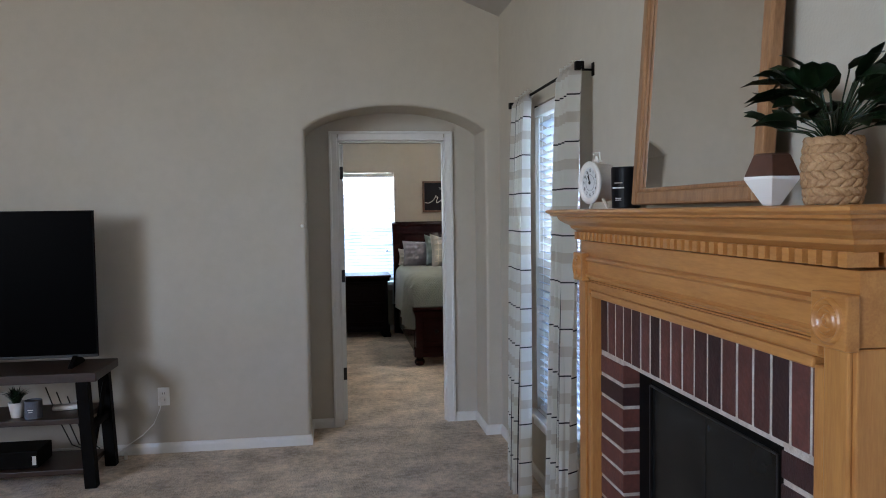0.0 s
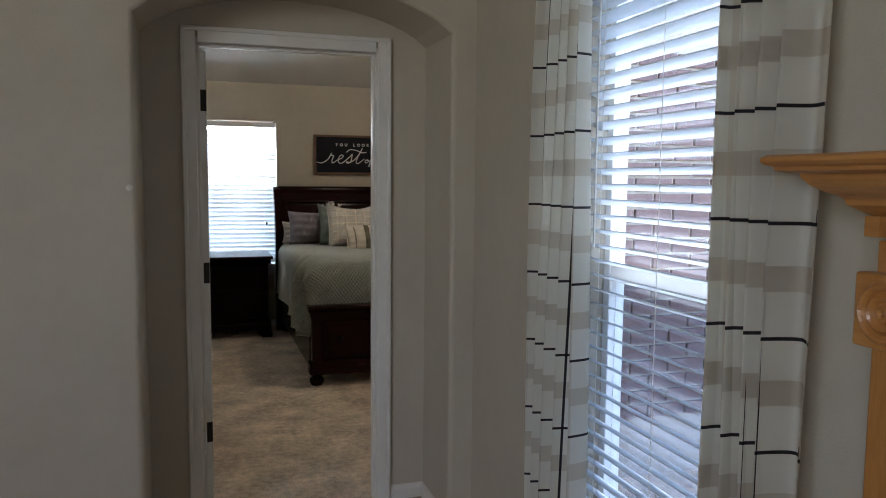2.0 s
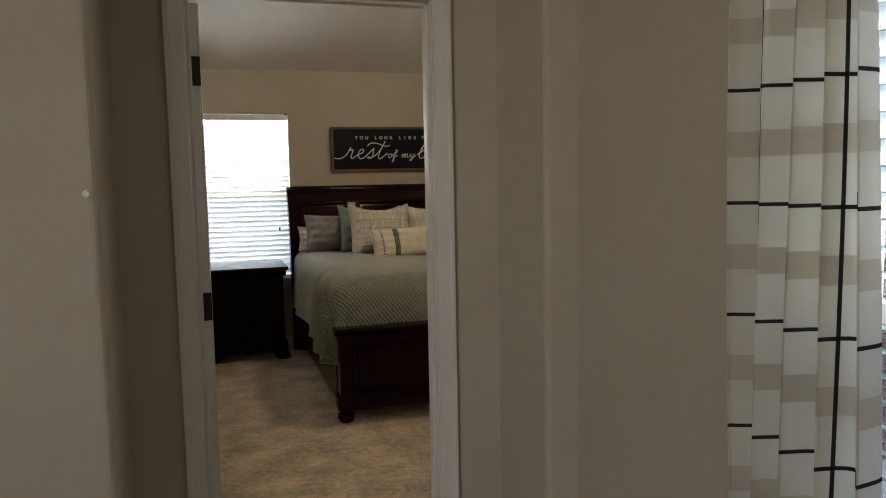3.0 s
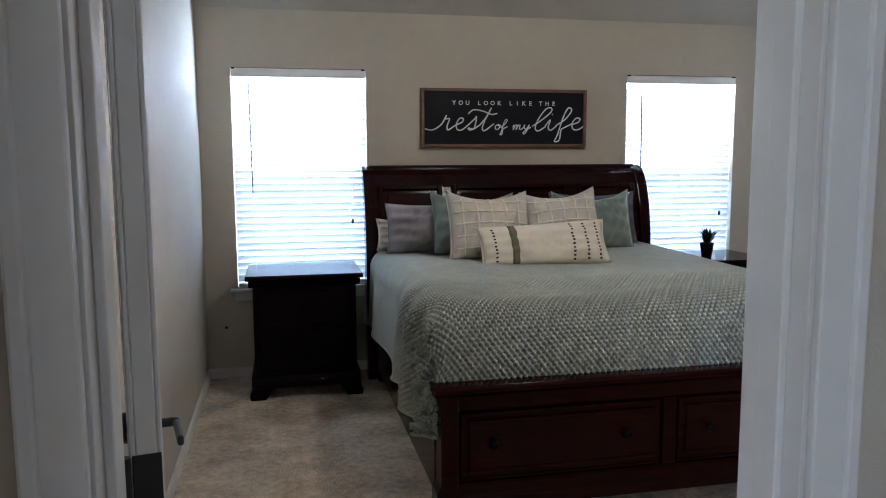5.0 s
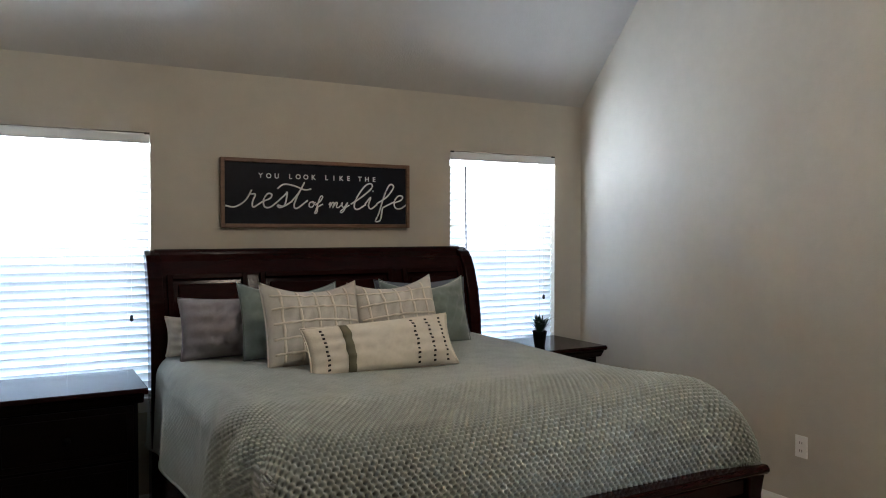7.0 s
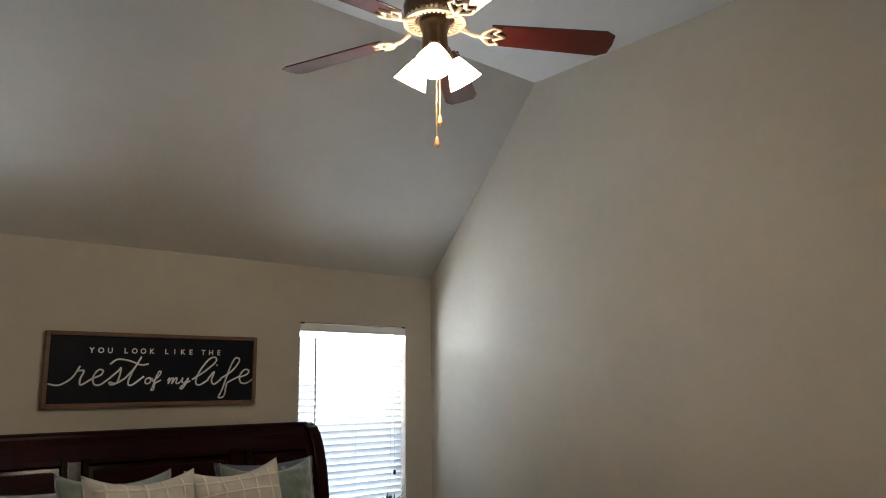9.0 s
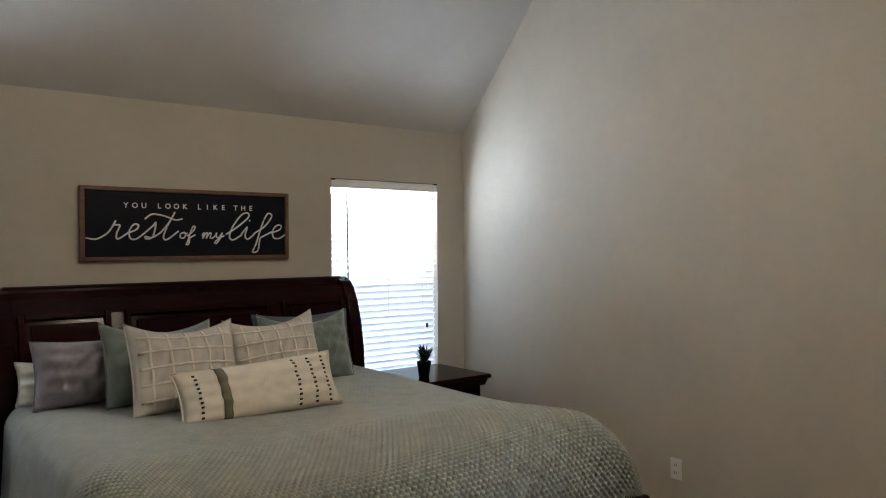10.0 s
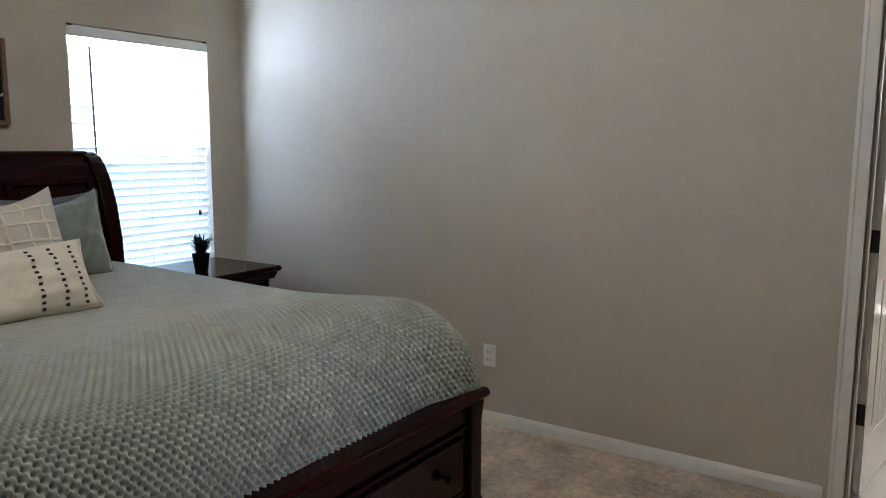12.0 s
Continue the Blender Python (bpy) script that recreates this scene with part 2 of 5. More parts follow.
def tube(points, radius, sides=8):
    """A round bar along a line of points."""
    bm = bmesh.new()
    pts = [Vector(p) for p in points]
    rings = []
    for i, p in enumerate(pts):
        way = (pts[min(i + 1, len(pts) - 1)] - pts[max(i - 1, 0)]).normalized()
        side = way.cross(Vector((0, 0, 1)) if abs(way.z) < 0.9 else Vector((1, 0, 0))).normalized()
        up = side.cross(way)
        rings.append([bm.verts.new(p + radius * (math.cos(2 * math.pi * k / sides) * side + math.sin(2 * math.pi * k / sides) * up)) for k in range(sides)])
    for a, b in zip(rings, rings[1:]):
        for k in range(sides):
            bm.faces.new((a[k], a[(k + 1) % sides], b[(k + 1) % sides], b[k]))
    bm.faces.new(rings[0][::-1]), bm.faces.new(rings[-1])
    bmesh.ops.recalc_face_normals(bm, faces=bm.faces[:])
    return bm


def sheet(nu, nv, at, thick=0.0):
    """A grid surface at(u, v) with u, v from 0 to 1, and uv in metres where at() gives five numbers."""
    bm = bmesh.new()
    uvl = bm.loops.layers.uv.new("UVMap")
    rows, marks = [], {}
    for j in range(nv + 1):
        row = []
        for i in range(nu + 1):
            p = at(i / nu, j / nv)
            v = bm.verts.new(p[:3])
            marks[v] = p[3:5] if len(p) > 3 else (i / nu, j / nv)
            row.append(v)
        rows.append(row)
    for j in range(nv):
        for i in range(nu):
            f = bm.faces.new((rows[j][i], rows[j][i + 1], rows[j + 1][i + 1], rows[j + 1][i]))
            for l in f.loops:
                l[uvl].uv = marks[l.vert]
    if thick:
        bm.normal_update()
        under = {v: bm.verts.new(v.co - v.normal * thick) for row in rows for v in row}
        for f in bm.faces[:]:
            g = bm.faces.new([under[v] for v in reversed(f.verts)])
            for l, k in zip(g.loops, reversed(f.verts)):
                l[uvl].uv = marks[k]
        rim = rows[0] + [r[-1] for r in rows[1:]] + rows[-1][-2::-1] + [r[0] for r in rows[-2:0:-1]]
        for a, b_ in zip(rim, rim[1:] + rim[:1]):
            g = bm.faces.new((b_, a, under[a], under[b_]))
            for l in g.loops:
                l[uvl].uv = marks[a]
    return bm


def lettering(text, size, depth=0.002, shear=0.0, spacing=1.0, fat=0.0):
    """Words in the built-in font as a mesh, centred, lying in local x and y."""
    cu = bpy.data.curves.new("words", "FONT")
    cu.body, cu.size, cu.extrude, cu.shear, cu.space_character, cu.offset = text, size, depth, shear, spacing, fat
    cu.align_x, cu.align_y, cu.resolution_u = "CENTER", "CENTER", 3
    ob = bpy.data.objects.new("words", cu)
    scene.collection.objects.link(ob)
    bpy.context.view_layer.update()
    me = bpy.data.meshes.new_from_object(ob.evaluated_get(bpy.context.evaluated_depsgraph_get()))
    bpy.data.objects.remove(ob)
    bm = bmesh.new()
    bm.from_mesh(me)
    bpy.data.meshes.remove(me)
    return bm


def spin(rx=0, ry=0, rz=0):
    return pose(0, 0, 0, rx, ry, rz)


# ---- the shell of the house ----
YF, YA, YB, YN = 5.312, 5.685, 5.795, 10.034      # living-room wall, alcove back, bedroom side of it, window wall
XE, XW, XR = 1.28, -0.123, 3.902                  # living-room window wall, bedroom side walls
AL, AR = -0.006, 1.178                            # alcove sides
setting("floor", boxes([(-5.2, 4.0, -3.4, 10.2, -0.12, 0.0)]), CARPET, "beige cut-pile carpet with traffic marks", "carpet")

arch = [(AL + (AR - AL) * k / 24, 2.053 + 0.157 * math.sqrt(max(0, 1 - ((k / 24 - 0.5) / 0.5) ** 2 * 0.86)) - 0.157 * math.sqrt(0.14)) for k in range(25)]
top = max(z for _, z in arch)
arch = [(x, 2.053 + (z - 2.053) * 0.157 / (top - 2.053)) for x, z in arch]
outline = [(-5.2, 0), (AL, 0)] + arch + [(AR, 0), (XE, 0), (XE, 4.6), (-5.2, 4.6)]
bm = prism(outline, YF, YA)
edge = [e for e in bm.edges if all(abs(v.co.y - YF) < 1e-5 and AL - 1e-4 <= v.co.x <= AR + 1e-4 and v.co.z < 2.4 for v in e.verts)]
bmesh.ops.bevel(bm, geom=edge, offset=0.02, segments=4, affect="EDGES", profile=0.5)
setting("wall_living_north", bm, PAINT, "greige painted drywall with a shallow arched alcove", "wall")

DL, DR, DT = 0.208, 0.955, 2.02                   # bedroom doorway
setting("wall_bedroom_south", boxes([(-5.2, DL - 0.02, YA, YB, 0, 4.6), (DR + 0.02, 4.02, YA, YB, 0, 4.6), (DL - 0.02, DR + 0.02, YA, YB, DT + 0.02, 4.6)]), PAINT, "greige painted drywall around a doorway", "wall")
setting("wall_bedroom_west", boxes([(XW - 0.12, XW, YB, YN + 0.15, 0, 3.8)]), PAINT, "greige painted drywall", "wall")
W1, W2, WZ = (0.082, 0.944), (2.805, 3.663), (0.60, 2.024)
setting("wall_bedroom_north", boxes([
    (XW, W1[0], YN, YN + 0.15, 0, 3.8), (W1[1], W2[0], YN, YN + 0.15, 0, 3.8), (W2[1], XR + 0.12, YN, YN + 0.15, 0, 3.8),
    (*W1, YN, YN + 0.15, 0, WZ[0]), (*W1, YN, YN + 0.15, WZ[1], 3.8), (*W2, YN, YN + 0.15, 0, WZ[0]), (*W2, YN, YN + 0.15, WZ[1], 3.8)]), PAINT, "greige painted drywall with two windows", "wall")
BD = (5.87, 6.585, 2.02)                          # bathroom doorway
setting("wall_bedroom_east", boxes([(XR, XR + 0.12, YB, BD[0], 0, 3.8), (XR, XR + 0.12, BD[1], YN, 0, 3.8), (XR, XR + 0.12, BD[0], BD[1], BD[2], 3.8)]), PAINT, "greige painted drywall beside a bathroom doorway", "wall")
bm = prism([(YB, 3.59), (8.93, 3.59), (YN, 2.39), (YN + 0.2, 2.17), (YN + 0.2, 3.9), (YB, 3.9)], XW - 0.12, XR + 0.12, "x")
setting("ceiling_bedroom", bm, CEILING, "vaulted ceiling sloping down to the window wall", "ceiling")

V1, VZ = (3.66, 4.42), (0.40, 2.085)              # living-room window
F1, FZ = (1.94, 2.908), 0.968                     # firebox
setting("wall_living_east", boxes([
    (XE, XE + 0.16, -3.4, F1[0], 0, 3.2), (XE, XE + 0.16, F1[1], V1[0], 0, 3.2), (XE, XE + 0.16, V1[1], YA, 0, 3.2),
    (XE, XE + 0.16, *F1, FZ, 3.2), (XE, XE + 0.16, *V1, 0, VZ[0]), (XE, XE + 0.16, *V1, VZ[1], 3.2)]), PAINT, "greige painted drywall with a window and fireplace", "wall")
setting("wall_living_west", boxes([(-5.2, -5.05, -3.4, -2.85, 0, 4.6), (-5.2, -5.05, -0.35, YF, 0, 4.6), (-5.2, -5.05, -2.85, -0.35, 0, 1.3), (-5.2, -5.05, -2.85, -0.35, 3.7, 4.6)]), PAINT, "greige painted drywall with a wide window", "wall")
setting("wall_living_south", boxes([(-5.05, XE, -3.4, -3.25, 0, 4.6)]), PAINT, "greige painted drywall", "wall")
bm = prism([(XE + 0.16, 2.76), (XE, 2.80), (-2.3, 4.23), (-5.2, 4.23), (-5.2, 4.6), (XE + 0.16, 4.6)], -3.4, YF, "y")
setting("ceiling_living", bm, CEILING, "vaulted ceiling rising from the window wall", "ceiling")


def skirting(name, runs):
    """Baseboard along runs (x0, y0, x1, y1, nx, ny): n points into the room."""
    bm = bmesh.new()
    for x0, y0, x1, y1, nx, ny in runs:
        a, b, n = Vector((x0, y0, 0)), Vector((x1, y1, 0)), Vector((nx, ny, 0))
        prof = [(0, 0), (0.013, 0), (0.013, 0.044), (0.009, 0.055), (0.004, 0.064), (0, 0.066)]
        lo = [bm.verts.new(a + n * d + Vector((0, 0, z))) for d, z in prof]
        hi = [bm.verts.new(b + n * d + Vector((0, 0, z))) for d, z in prof]
        for i in range(len(prof)):
            k = (i + 1) % len(prof)
            bm.faces.new((lo[i], lo[k], hi[k], hi[i]))
        bm.faces.new(lo), bm.faces.new(hi)
    bmesh.ops.recalc_face_normals(bm, faces=bm.faces[:])
    return setting(name, bm, TRIM, "white painted baseboard with an eased top edge", "baseboard")


skirting("baseboard_living", [(-5.0, YF, AL + 0.01, YF, 0, -1), (AL, YF - 0.012, AL, YA, 1, 0), (AL, YA, 0.146, YA, 0, -1), (1.019, YA, AR, YA, 0, -1), (AR, YA, AR, YF - 0.012, -1, 0), (AR - 0.01, YF, XE, YF, 0, -1), (XE, YF, XE, 3.3, -1, 0)])
skirting("baseboard_bedroom", [(XW, YB, XW, YN, 1, 0), (XW, YN, XR, YN, 0, -1), (XR, YN, XR, 6.665, -1, 0), (1.02, YB, XR, YB, 0, 1)])


def casing(name, wide, height, m, depth):
    """Door casing on both faces of a wall and the jamb between; local x across, y through the wall, origin at the left jamb on the floor."""
    bm = bmesh.new()
    for y, s in ((-0.002, -1), (depth + 0.002, 1)):
        for x0, x1, z0, z1 in ((-0.062, 0, 0, height + 0.06), (wide, wide + 0.062, 0, height + 0.06), (0, wide, height, height + 0.06)):
            box(x0 + 0.004, x1 - 0.004, min(y, y + s * 0.013), max(y, y + s * 0.013), z0, z1, 0.003, bm)
        for x0, x1, z0, z1 in ((-0.062, -0.044, 0, height + 0.06), (wide + 0.044, wide + 0.062, 0, height + 0.06), (-0.062, wide + 0.062, height + 0.044, height + 0.062)):
            box(x0, x1, min(y, y + s * 0.019), max(y, y + s * 0.019), z0, z1, 0.004, bm)
    for r in ((-0.02, 0, 0, depth, 0, height), (wide, wide + 0.02, 0, depth, 0, height), (-0.02, wide + 0.02, 0, depth, height, height + 0.02)):
        box(*r, 0.001, bm)
    for r in ((0, 0.011, 0.03, depth - 0.04, 0, height), (wide - 0.011, wide, 0.03, depth - 0.04, 0, height), (0, wide, 0.03, depth - 0.04, height - 0.011, height)):
        box(*r, 0.002, bm)
    ob = setting(name, bm, TRIM, "white painted door casing and jamb", "trim")
    ob.matrix_world = m
    return ob


casing("trim_bedroom_door", DR - DL, DT, pose(DL, YA, 0), YB - YA)
casing("trim_bathroom_door", BD[1] - BD[0], BD[2], pose(XR, BD[1], 0, 0, 0, -90), 0.12)


# ---- windows and blinds ----
def window(name, wide, z0, z1, m, label):
    """A single-hung vinyl window; local x across, y out of the room, origin at the middle of the opening's bottom on the inner wall face."""
    w = tagged(thing(name, m), label, "window", kind="structure")
    h = z1 - z0
    part("window_frame", boxes([(-wide / 2, -wide / 2 + 0.035, 0.09, 0.145, 0, h), (wide / 2 - 0.035, wide / 2, 0.09, 0.145, 0, h), (-wide / 2 + 0.035, wide / 2 - 0.035, 0.09, 0.145, 0, 0.04), (-wide / 2 + 0.035, wide / 2 - 0.035, 0.09, 0.145, h - 0.04, h)], 0.003), VINYL, w)
    part("meeting_rail", boxes([(-wide / 2 + 0.035, wide / 2 - 0.035, 0.095, 0.14, h * 0.46, h * 0.46 + 0.05)], 0.003), VINYL, w)
    for a, b in ((0.04, h * 0.46), (h * 0.46 + 0.05, h - 0.04)):
        pane = part("pane", boxes([(-wide / 2 + 0.035, wide / 2 - 0.035, 0.112, 0.116, a, b)]), GLASS, w)
        pane.visible_shadow = False
    net = part("insect_screen", boxes([(-wide / 2 + 0.03, wide / 2 - 0.03, 0.1455, 0.1462, 0.01, h * 0.46 + 0.01)]), SCREENING, w, "fine dark insect screen over the lower sash")
    return w


def sill(w, wide):
    part("window_sill", boxes([(-wide / 2 - 0.045, wide / 2 + 0.045, -0.045, 0.0, -0.024, -0.002), (-wide / 2 + 0.001, wide / 2 - 0.001, 0.0, 0.09, -0.024, 0.003)], 0.004), TRIM, w)
    part("apron", boxes([(-wide / 2 - 0.02, wide / 2 + 0.02, -0.016, -0.001, -0.085, -0.026)], 0.004), TRIM, w)


def blind(wide, h, m, tilt, label, pitch=0.043, cloth=None):
    """A slatted blind that hangs in a window; local x across, y out, z up from the sill."""
    b = thing("window_blind", m, label, "blind", "slatted window blinds")
    part("headrail", boxes([(-wide / 2, wide / 2, 0.015, 0.065, h - 0.055, h - 0.004)], 0.003), VINYL, b)
    part("valance", boxes([(-wide / 2, wide / 2, -0.004, 0.008, h - 0.062, h - 0.010)], 0.004), VINYL, b)
    for sx in (-1, 1):
        part("clip", boxes([(sx * (wide / 2 - 0.014) - 0.012, sx * (wide / 2 - 0.014) + 0.012, -0.006, 0.012, h - 0.012, h - 0.001)], 0.002), HINGE, b, "dark bracket clip")
    part("bottom_rail", boxes([(-wide / 2 + 0.005, wide / 2 - 0.005, 0.016, 0.062, 0.006, 0.026)], 0.004), VINYL, b)
    own = bmesh.new()
    n = 6
    lo, hi = [], []
    for k in range(n + 1):
        y = -0.025 + 0.05 * k / n
        z = 0.0035 * (1 - (2 * k / n - 1) ** 2)
        lo.append([own.verts.new((sx * (wide / 2 - 0.001), y, z)) for sx in (-1, 1)])
        hi.append([own.verts.new((sx * (wide / 2 - 0.001), y, z + 0.0026)) for sx in (-1, 1)])
    for k in range(n):
        own.faces.new((hi[k][0], hi[k][1], hi[k + 1][1], hi[k + 1][0])), own.faces.new((lo[k][0], lo[k + 1][0], lo[k + 1][1], lo[k][1]))
    for k, f in ((0, 1), (n, -1)):
        own.faces.new((lo[k][0], lo[k][1], hi[k][1], hi[k][0])[::f])
    for s in (0, 1):
        own.faces.new([r[s] for r in lo] + [r[s] for r in hi[::-1]])
    bmesh.ops.recalc_face_normals(own, faces=own.faces[:])
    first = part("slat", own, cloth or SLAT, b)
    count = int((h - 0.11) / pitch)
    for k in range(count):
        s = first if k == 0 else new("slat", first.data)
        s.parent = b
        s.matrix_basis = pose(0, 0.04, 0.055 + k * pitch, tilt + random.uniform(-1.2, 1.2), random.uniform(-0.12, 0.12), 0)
    for x in (-wide * 0.36, wide * 0.02, wide * 0.36):
        part("ladder_cord", tube([(x, 0.012, 0.02), (x, 0.012, h - 0.06)], 0.0012, 5), VINYL, b)
    part("tilt_wand", tube([(-wide / 2 + 0.11, -0.008, h - 0.08), (-wide / 2 + 0.115, -0.012, h - 0.80)], 0.004, 6), INK if abs(tilt) > 40 else VINYL, b)
    part("pull_cord", tube([(wide / 2 - 0.1, -0.006, h - 0.08), (wide / 2 - 0.1, -0.01, h - 0.98)], 0.0014, 5), VINYL, b)
    part("cord_tassel", lathe([(0.003, 0), (0.008, -0.004), (0.010, -0.026), (0.004, -0.034)], 10), INK, b, m=pose(wide / 2 - 0.1, -0.01, h - 0.98))
    return b


for n, (a, b_) in enumerate((W1, W2)):
    mid = pose((a + b_) / 2, YN, WZ[0])
    w = window("window_%d" % (n + 1), b_ - a, *WZ, mid, "white vinyl bedroom window, blown bright by daylight")
    sill(w, b_ - a)
    blind(b_ - a - 0.004, WZ[1] - WZ[0], mid, -69, "closed white slatted blind glowing with daylight")
mid = pose(XE, (V1[0] + V1[1]) / 2, VZ[0], 0, 0, -90)
w = window("window_3", V1[1] - V1[0], *VZ, mid, "tall white vinyl window behind plaid curtains")
sill(w, V1[1] - V1[0])
blind(V1[1] - V1[0] - 0.006, VZ[1] - VZ[0], mid, -20, "half-open white slatted blind", 0.0435, SLAT_SKY_TINT)
bm = boxes([(-5.16, -5.08, -2.85, -2.77, 1.3, 3.7), (-5.16, -5.08, -0.43, -0.35, 1.3, 3.7), (-5.16, -5.08, -1.64, -1.56, 1.38, 3.62), (-5.16, -5.08, -2.77, -0.43, 1.3, 1.38), (-5.16, -5.08, -2.77, -0.43, 3.62, 3.7)], 0.004)
setting("window_4", bm, VINYL, "wide white-framed window", "window")


# ---- doors ----
def paneled_door(name, wide, height, m, label, bars):
    """A moulded panel door; local x from the hinge along the leaf, y thickness (0 to 0.035), z up."""
    d = thing(name, m, label, "door")
    bm = bmesh.new()
    box(0, wide, 0.006, 0.029, 0.01, height, 0.002, bm)
    for y0, y1 in ((0.0, 0.006), (0.029, 0.035)):
        box(0, 0.115, y0, y1, 0.01, height, 0.002, bm), box(wide - 0.115, wide, y0, y1, 0.01, height, 0.002, bm)
        for z0, z1 in ((0.01, 0.24), (0.92, 1.06), (height - 0.13, height)):
            box(0.115, wide - 0.115, y0, y1, z0, z1, 0.002, bm)
        k = 5
        for i in range(k):
            a = 0.135 + (wide - 0.27) * i / k
            for z0, z1 in ((0.27, 0.89), (1.09, height - 0.16)):
                box(a + 0.006, a + (wide - 0.27) / k - 0.006, min(y0 + 0.001, y1 - 0.001), max(y0 + 0.001, y1 - 0.001), z0, z1, 0.0015, bm)
    part("leaf", bm, DOOR, d)
    for z in bars:
        part("hinge", boxes([(-0.0025, 0.0, 0.002, 0.033, z - 0.045, z + 0.045)], 0.001), HINGE, d, "dark bronze hinge leaf")
        part("hinge_knuckle", lathe([(0.006, z - 0.046), (0.006, z + 0.046)], 10), HINGE, d, m=pose(-0.006, 0.040, 0))
    for side in (-1, 1):
        y = 0.035 if side > 0 else 0.0
        part("rose", lathe([(0.03, 0), (0.03, 0.005), (0.022, 0.010), (0.011, 0.013)], 20), HINGE, d, m=pose(wide - 0.065, y, 0.915) @ spin(-90 * side, 0, 0))
        part("lever", join(tube([(wide - 0.065, y, 0.915), (wide - 0.065, y + side * 0.05, 0.915), (wide - 0.072, y + side * 0.056, 0.915)], 0.009, 10), box(wide - 0.175, wide - 0.055, y + side * 0.056 - 0.006, y + side * 0.056 + 0.006, 0.902, 0.922, 0.005)), HINGE, d, "dark bronze lever handle")
    part("latch", boxes([(wide, wide + 0.002, 0.006, 0.029, 0.885, 0.945)], 0.0008), HINGE, d)
    return d


HZ = (0.35, 1.06, 1.80)
paneled_door("bedroom_door", 0.735, 2.005, pose(0.246, 5.822, 0, 0, 0, 101.7), "white moulded plank-panel door standing open", HZ)
paneled_door("bathroom_door", 0.70, 2.005, pose(4.025, 6.577, 0, 0, 0, -8) @ pose(0, -0.035, 0), "white panel door standing open into the bathroom", HZ)

# added black sheet that paints the deep shade in the door's hinge gap
robe = thing("door_gap_shade", pose(0.115, 5.93, 0), "added black sheet standing in for deep shade behind the open door", "robe")
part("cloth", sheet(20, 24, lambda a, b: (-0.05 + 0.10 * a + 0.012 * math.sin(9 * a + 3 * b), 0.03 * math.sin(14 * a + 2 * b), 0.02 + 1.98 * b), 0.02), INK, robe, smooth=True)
part("gap_sheet_loop", tube([(0, 0, 1.98), (-0.02, 0, 2.02), (0.02, 0, 2.02), (0, 0, 1.98)], 0.004), BLACK, robe)

# ---- bathroom beyond the second doorway ----
setting("floor_bathroom", boxes([(4.0, 6.4, 4.6, 6.9, -0.1, 0.004)]), TILE, "pale tiled bathroom floor", "floor")
setting("wall_bathroom", boxes([(4.02, 6.4, 6.9, 7.0, 0, 2.6), (4.02, 6.4, 4.5, 4.6, 0, 2.6), (6.3, 6.4, 4.6, 5.0, 0, 2.6), (6.3, 6.4, 6.2, 6.9, 0, 2.6), (6.3, 6.4, 5.0, 6.2, 0, 1.0), (6.3, 6.4, 5.0, 6.2, 2.2, 2.6), (3.93, 4.02, 4.5, 5.685, 0, 2.6)]), PAINT, "pale painted bathroom walls", "wall")
setting("ceiling_bathroom", boxes([(3.93, 6.4, 4.5, 7.0, 2.6, 2.7)]), CEILING, "plain ceiling", "ceiling")
mid = pose(6.3, 5.6, 1.0, 0, 0, -90)
window("window_5", 1.2, 1.0, 2.2, mid, "white bathroom window bright with daylight")
blind(1.19, 1.2, mid, -69, "closed white slatted blind in the bathroom")
tub = thing("bathtub", pose(5.75, 5.75, 0), "white built-in bathtub under the window", "bathtub")
bm = prism([(-0.5, 0), (0.5, 0), (0.5, 0.52), (0.42, 0.55), (0.36, 0.53), (0.28, 0.2), (-0.28, 0.2), (-0.36, 0.53), (-0.42, 0.55), (-0.5, 0.52)], -0.95, 0.95, "y", 0.004)
part("tub_body", bm, CERAMIC, tub)
for y in (-0.949, 0.86):
    part("tub_end", boxes([(-0.45, 0.45, y, y + 0.089, 0.01, 0.54)], 0.006), CERAMIC, tub)
part("faucet", tube([(-0.4, 0.5, 0.53), (-0.4, 0.5, 0.75), (-0.25, 0.5, 0.75), (-0.22, 0.5, 0.70)], 0.014), BLACK, tub, "black tub spout")


# ---- bed ----
def arc(a, b, bulge, n=10):
    """Points from a to b, bowed sideways by bulge."""
    a, b = Vector(a), Vector(b)
    side = Vector((-(b - a).y, (b - a).x)).normalized()
    return [tuple(a.lerp(b, k / n) + side * bulge * math.sin(math.pi * k / n)) for k in range(n + 1)]


BX, BW = 1.895, 1.985                              # bed's middle and outer width at the headboard
bed = thing("sleigh_bed", pose(BX, 0, 0), "dark cherry king sleigh bed with storage drawers in the footboard", "bed")
H = BW / 2


def sleigh(inner, outer, z0):
    """Headboard profile in y and z: upright below, rolling back to the wall at the top."""
    front = [(9.80, z0), (9.80, 0.75), (9.81, 0.95), (9.84, 1.12), (9.885, 1.25), (9.93, 1.33), (9.965, 1.365)]
    crest = [(9.985, 1.385), (10.005, 1.39), (10.018, 1.38), (10.02, 1.36)]
    back = [(10.0, 1.33), (9.965, 1.25), (9.925, 1.12), (9.895, 0.95), (9.885, 0.75), (9.885, z0)]
    return [(y - inner if i < 9 else y, z) for i, (y, z) in enumerate(front)] + [(y, z) for y, z in crest] + back


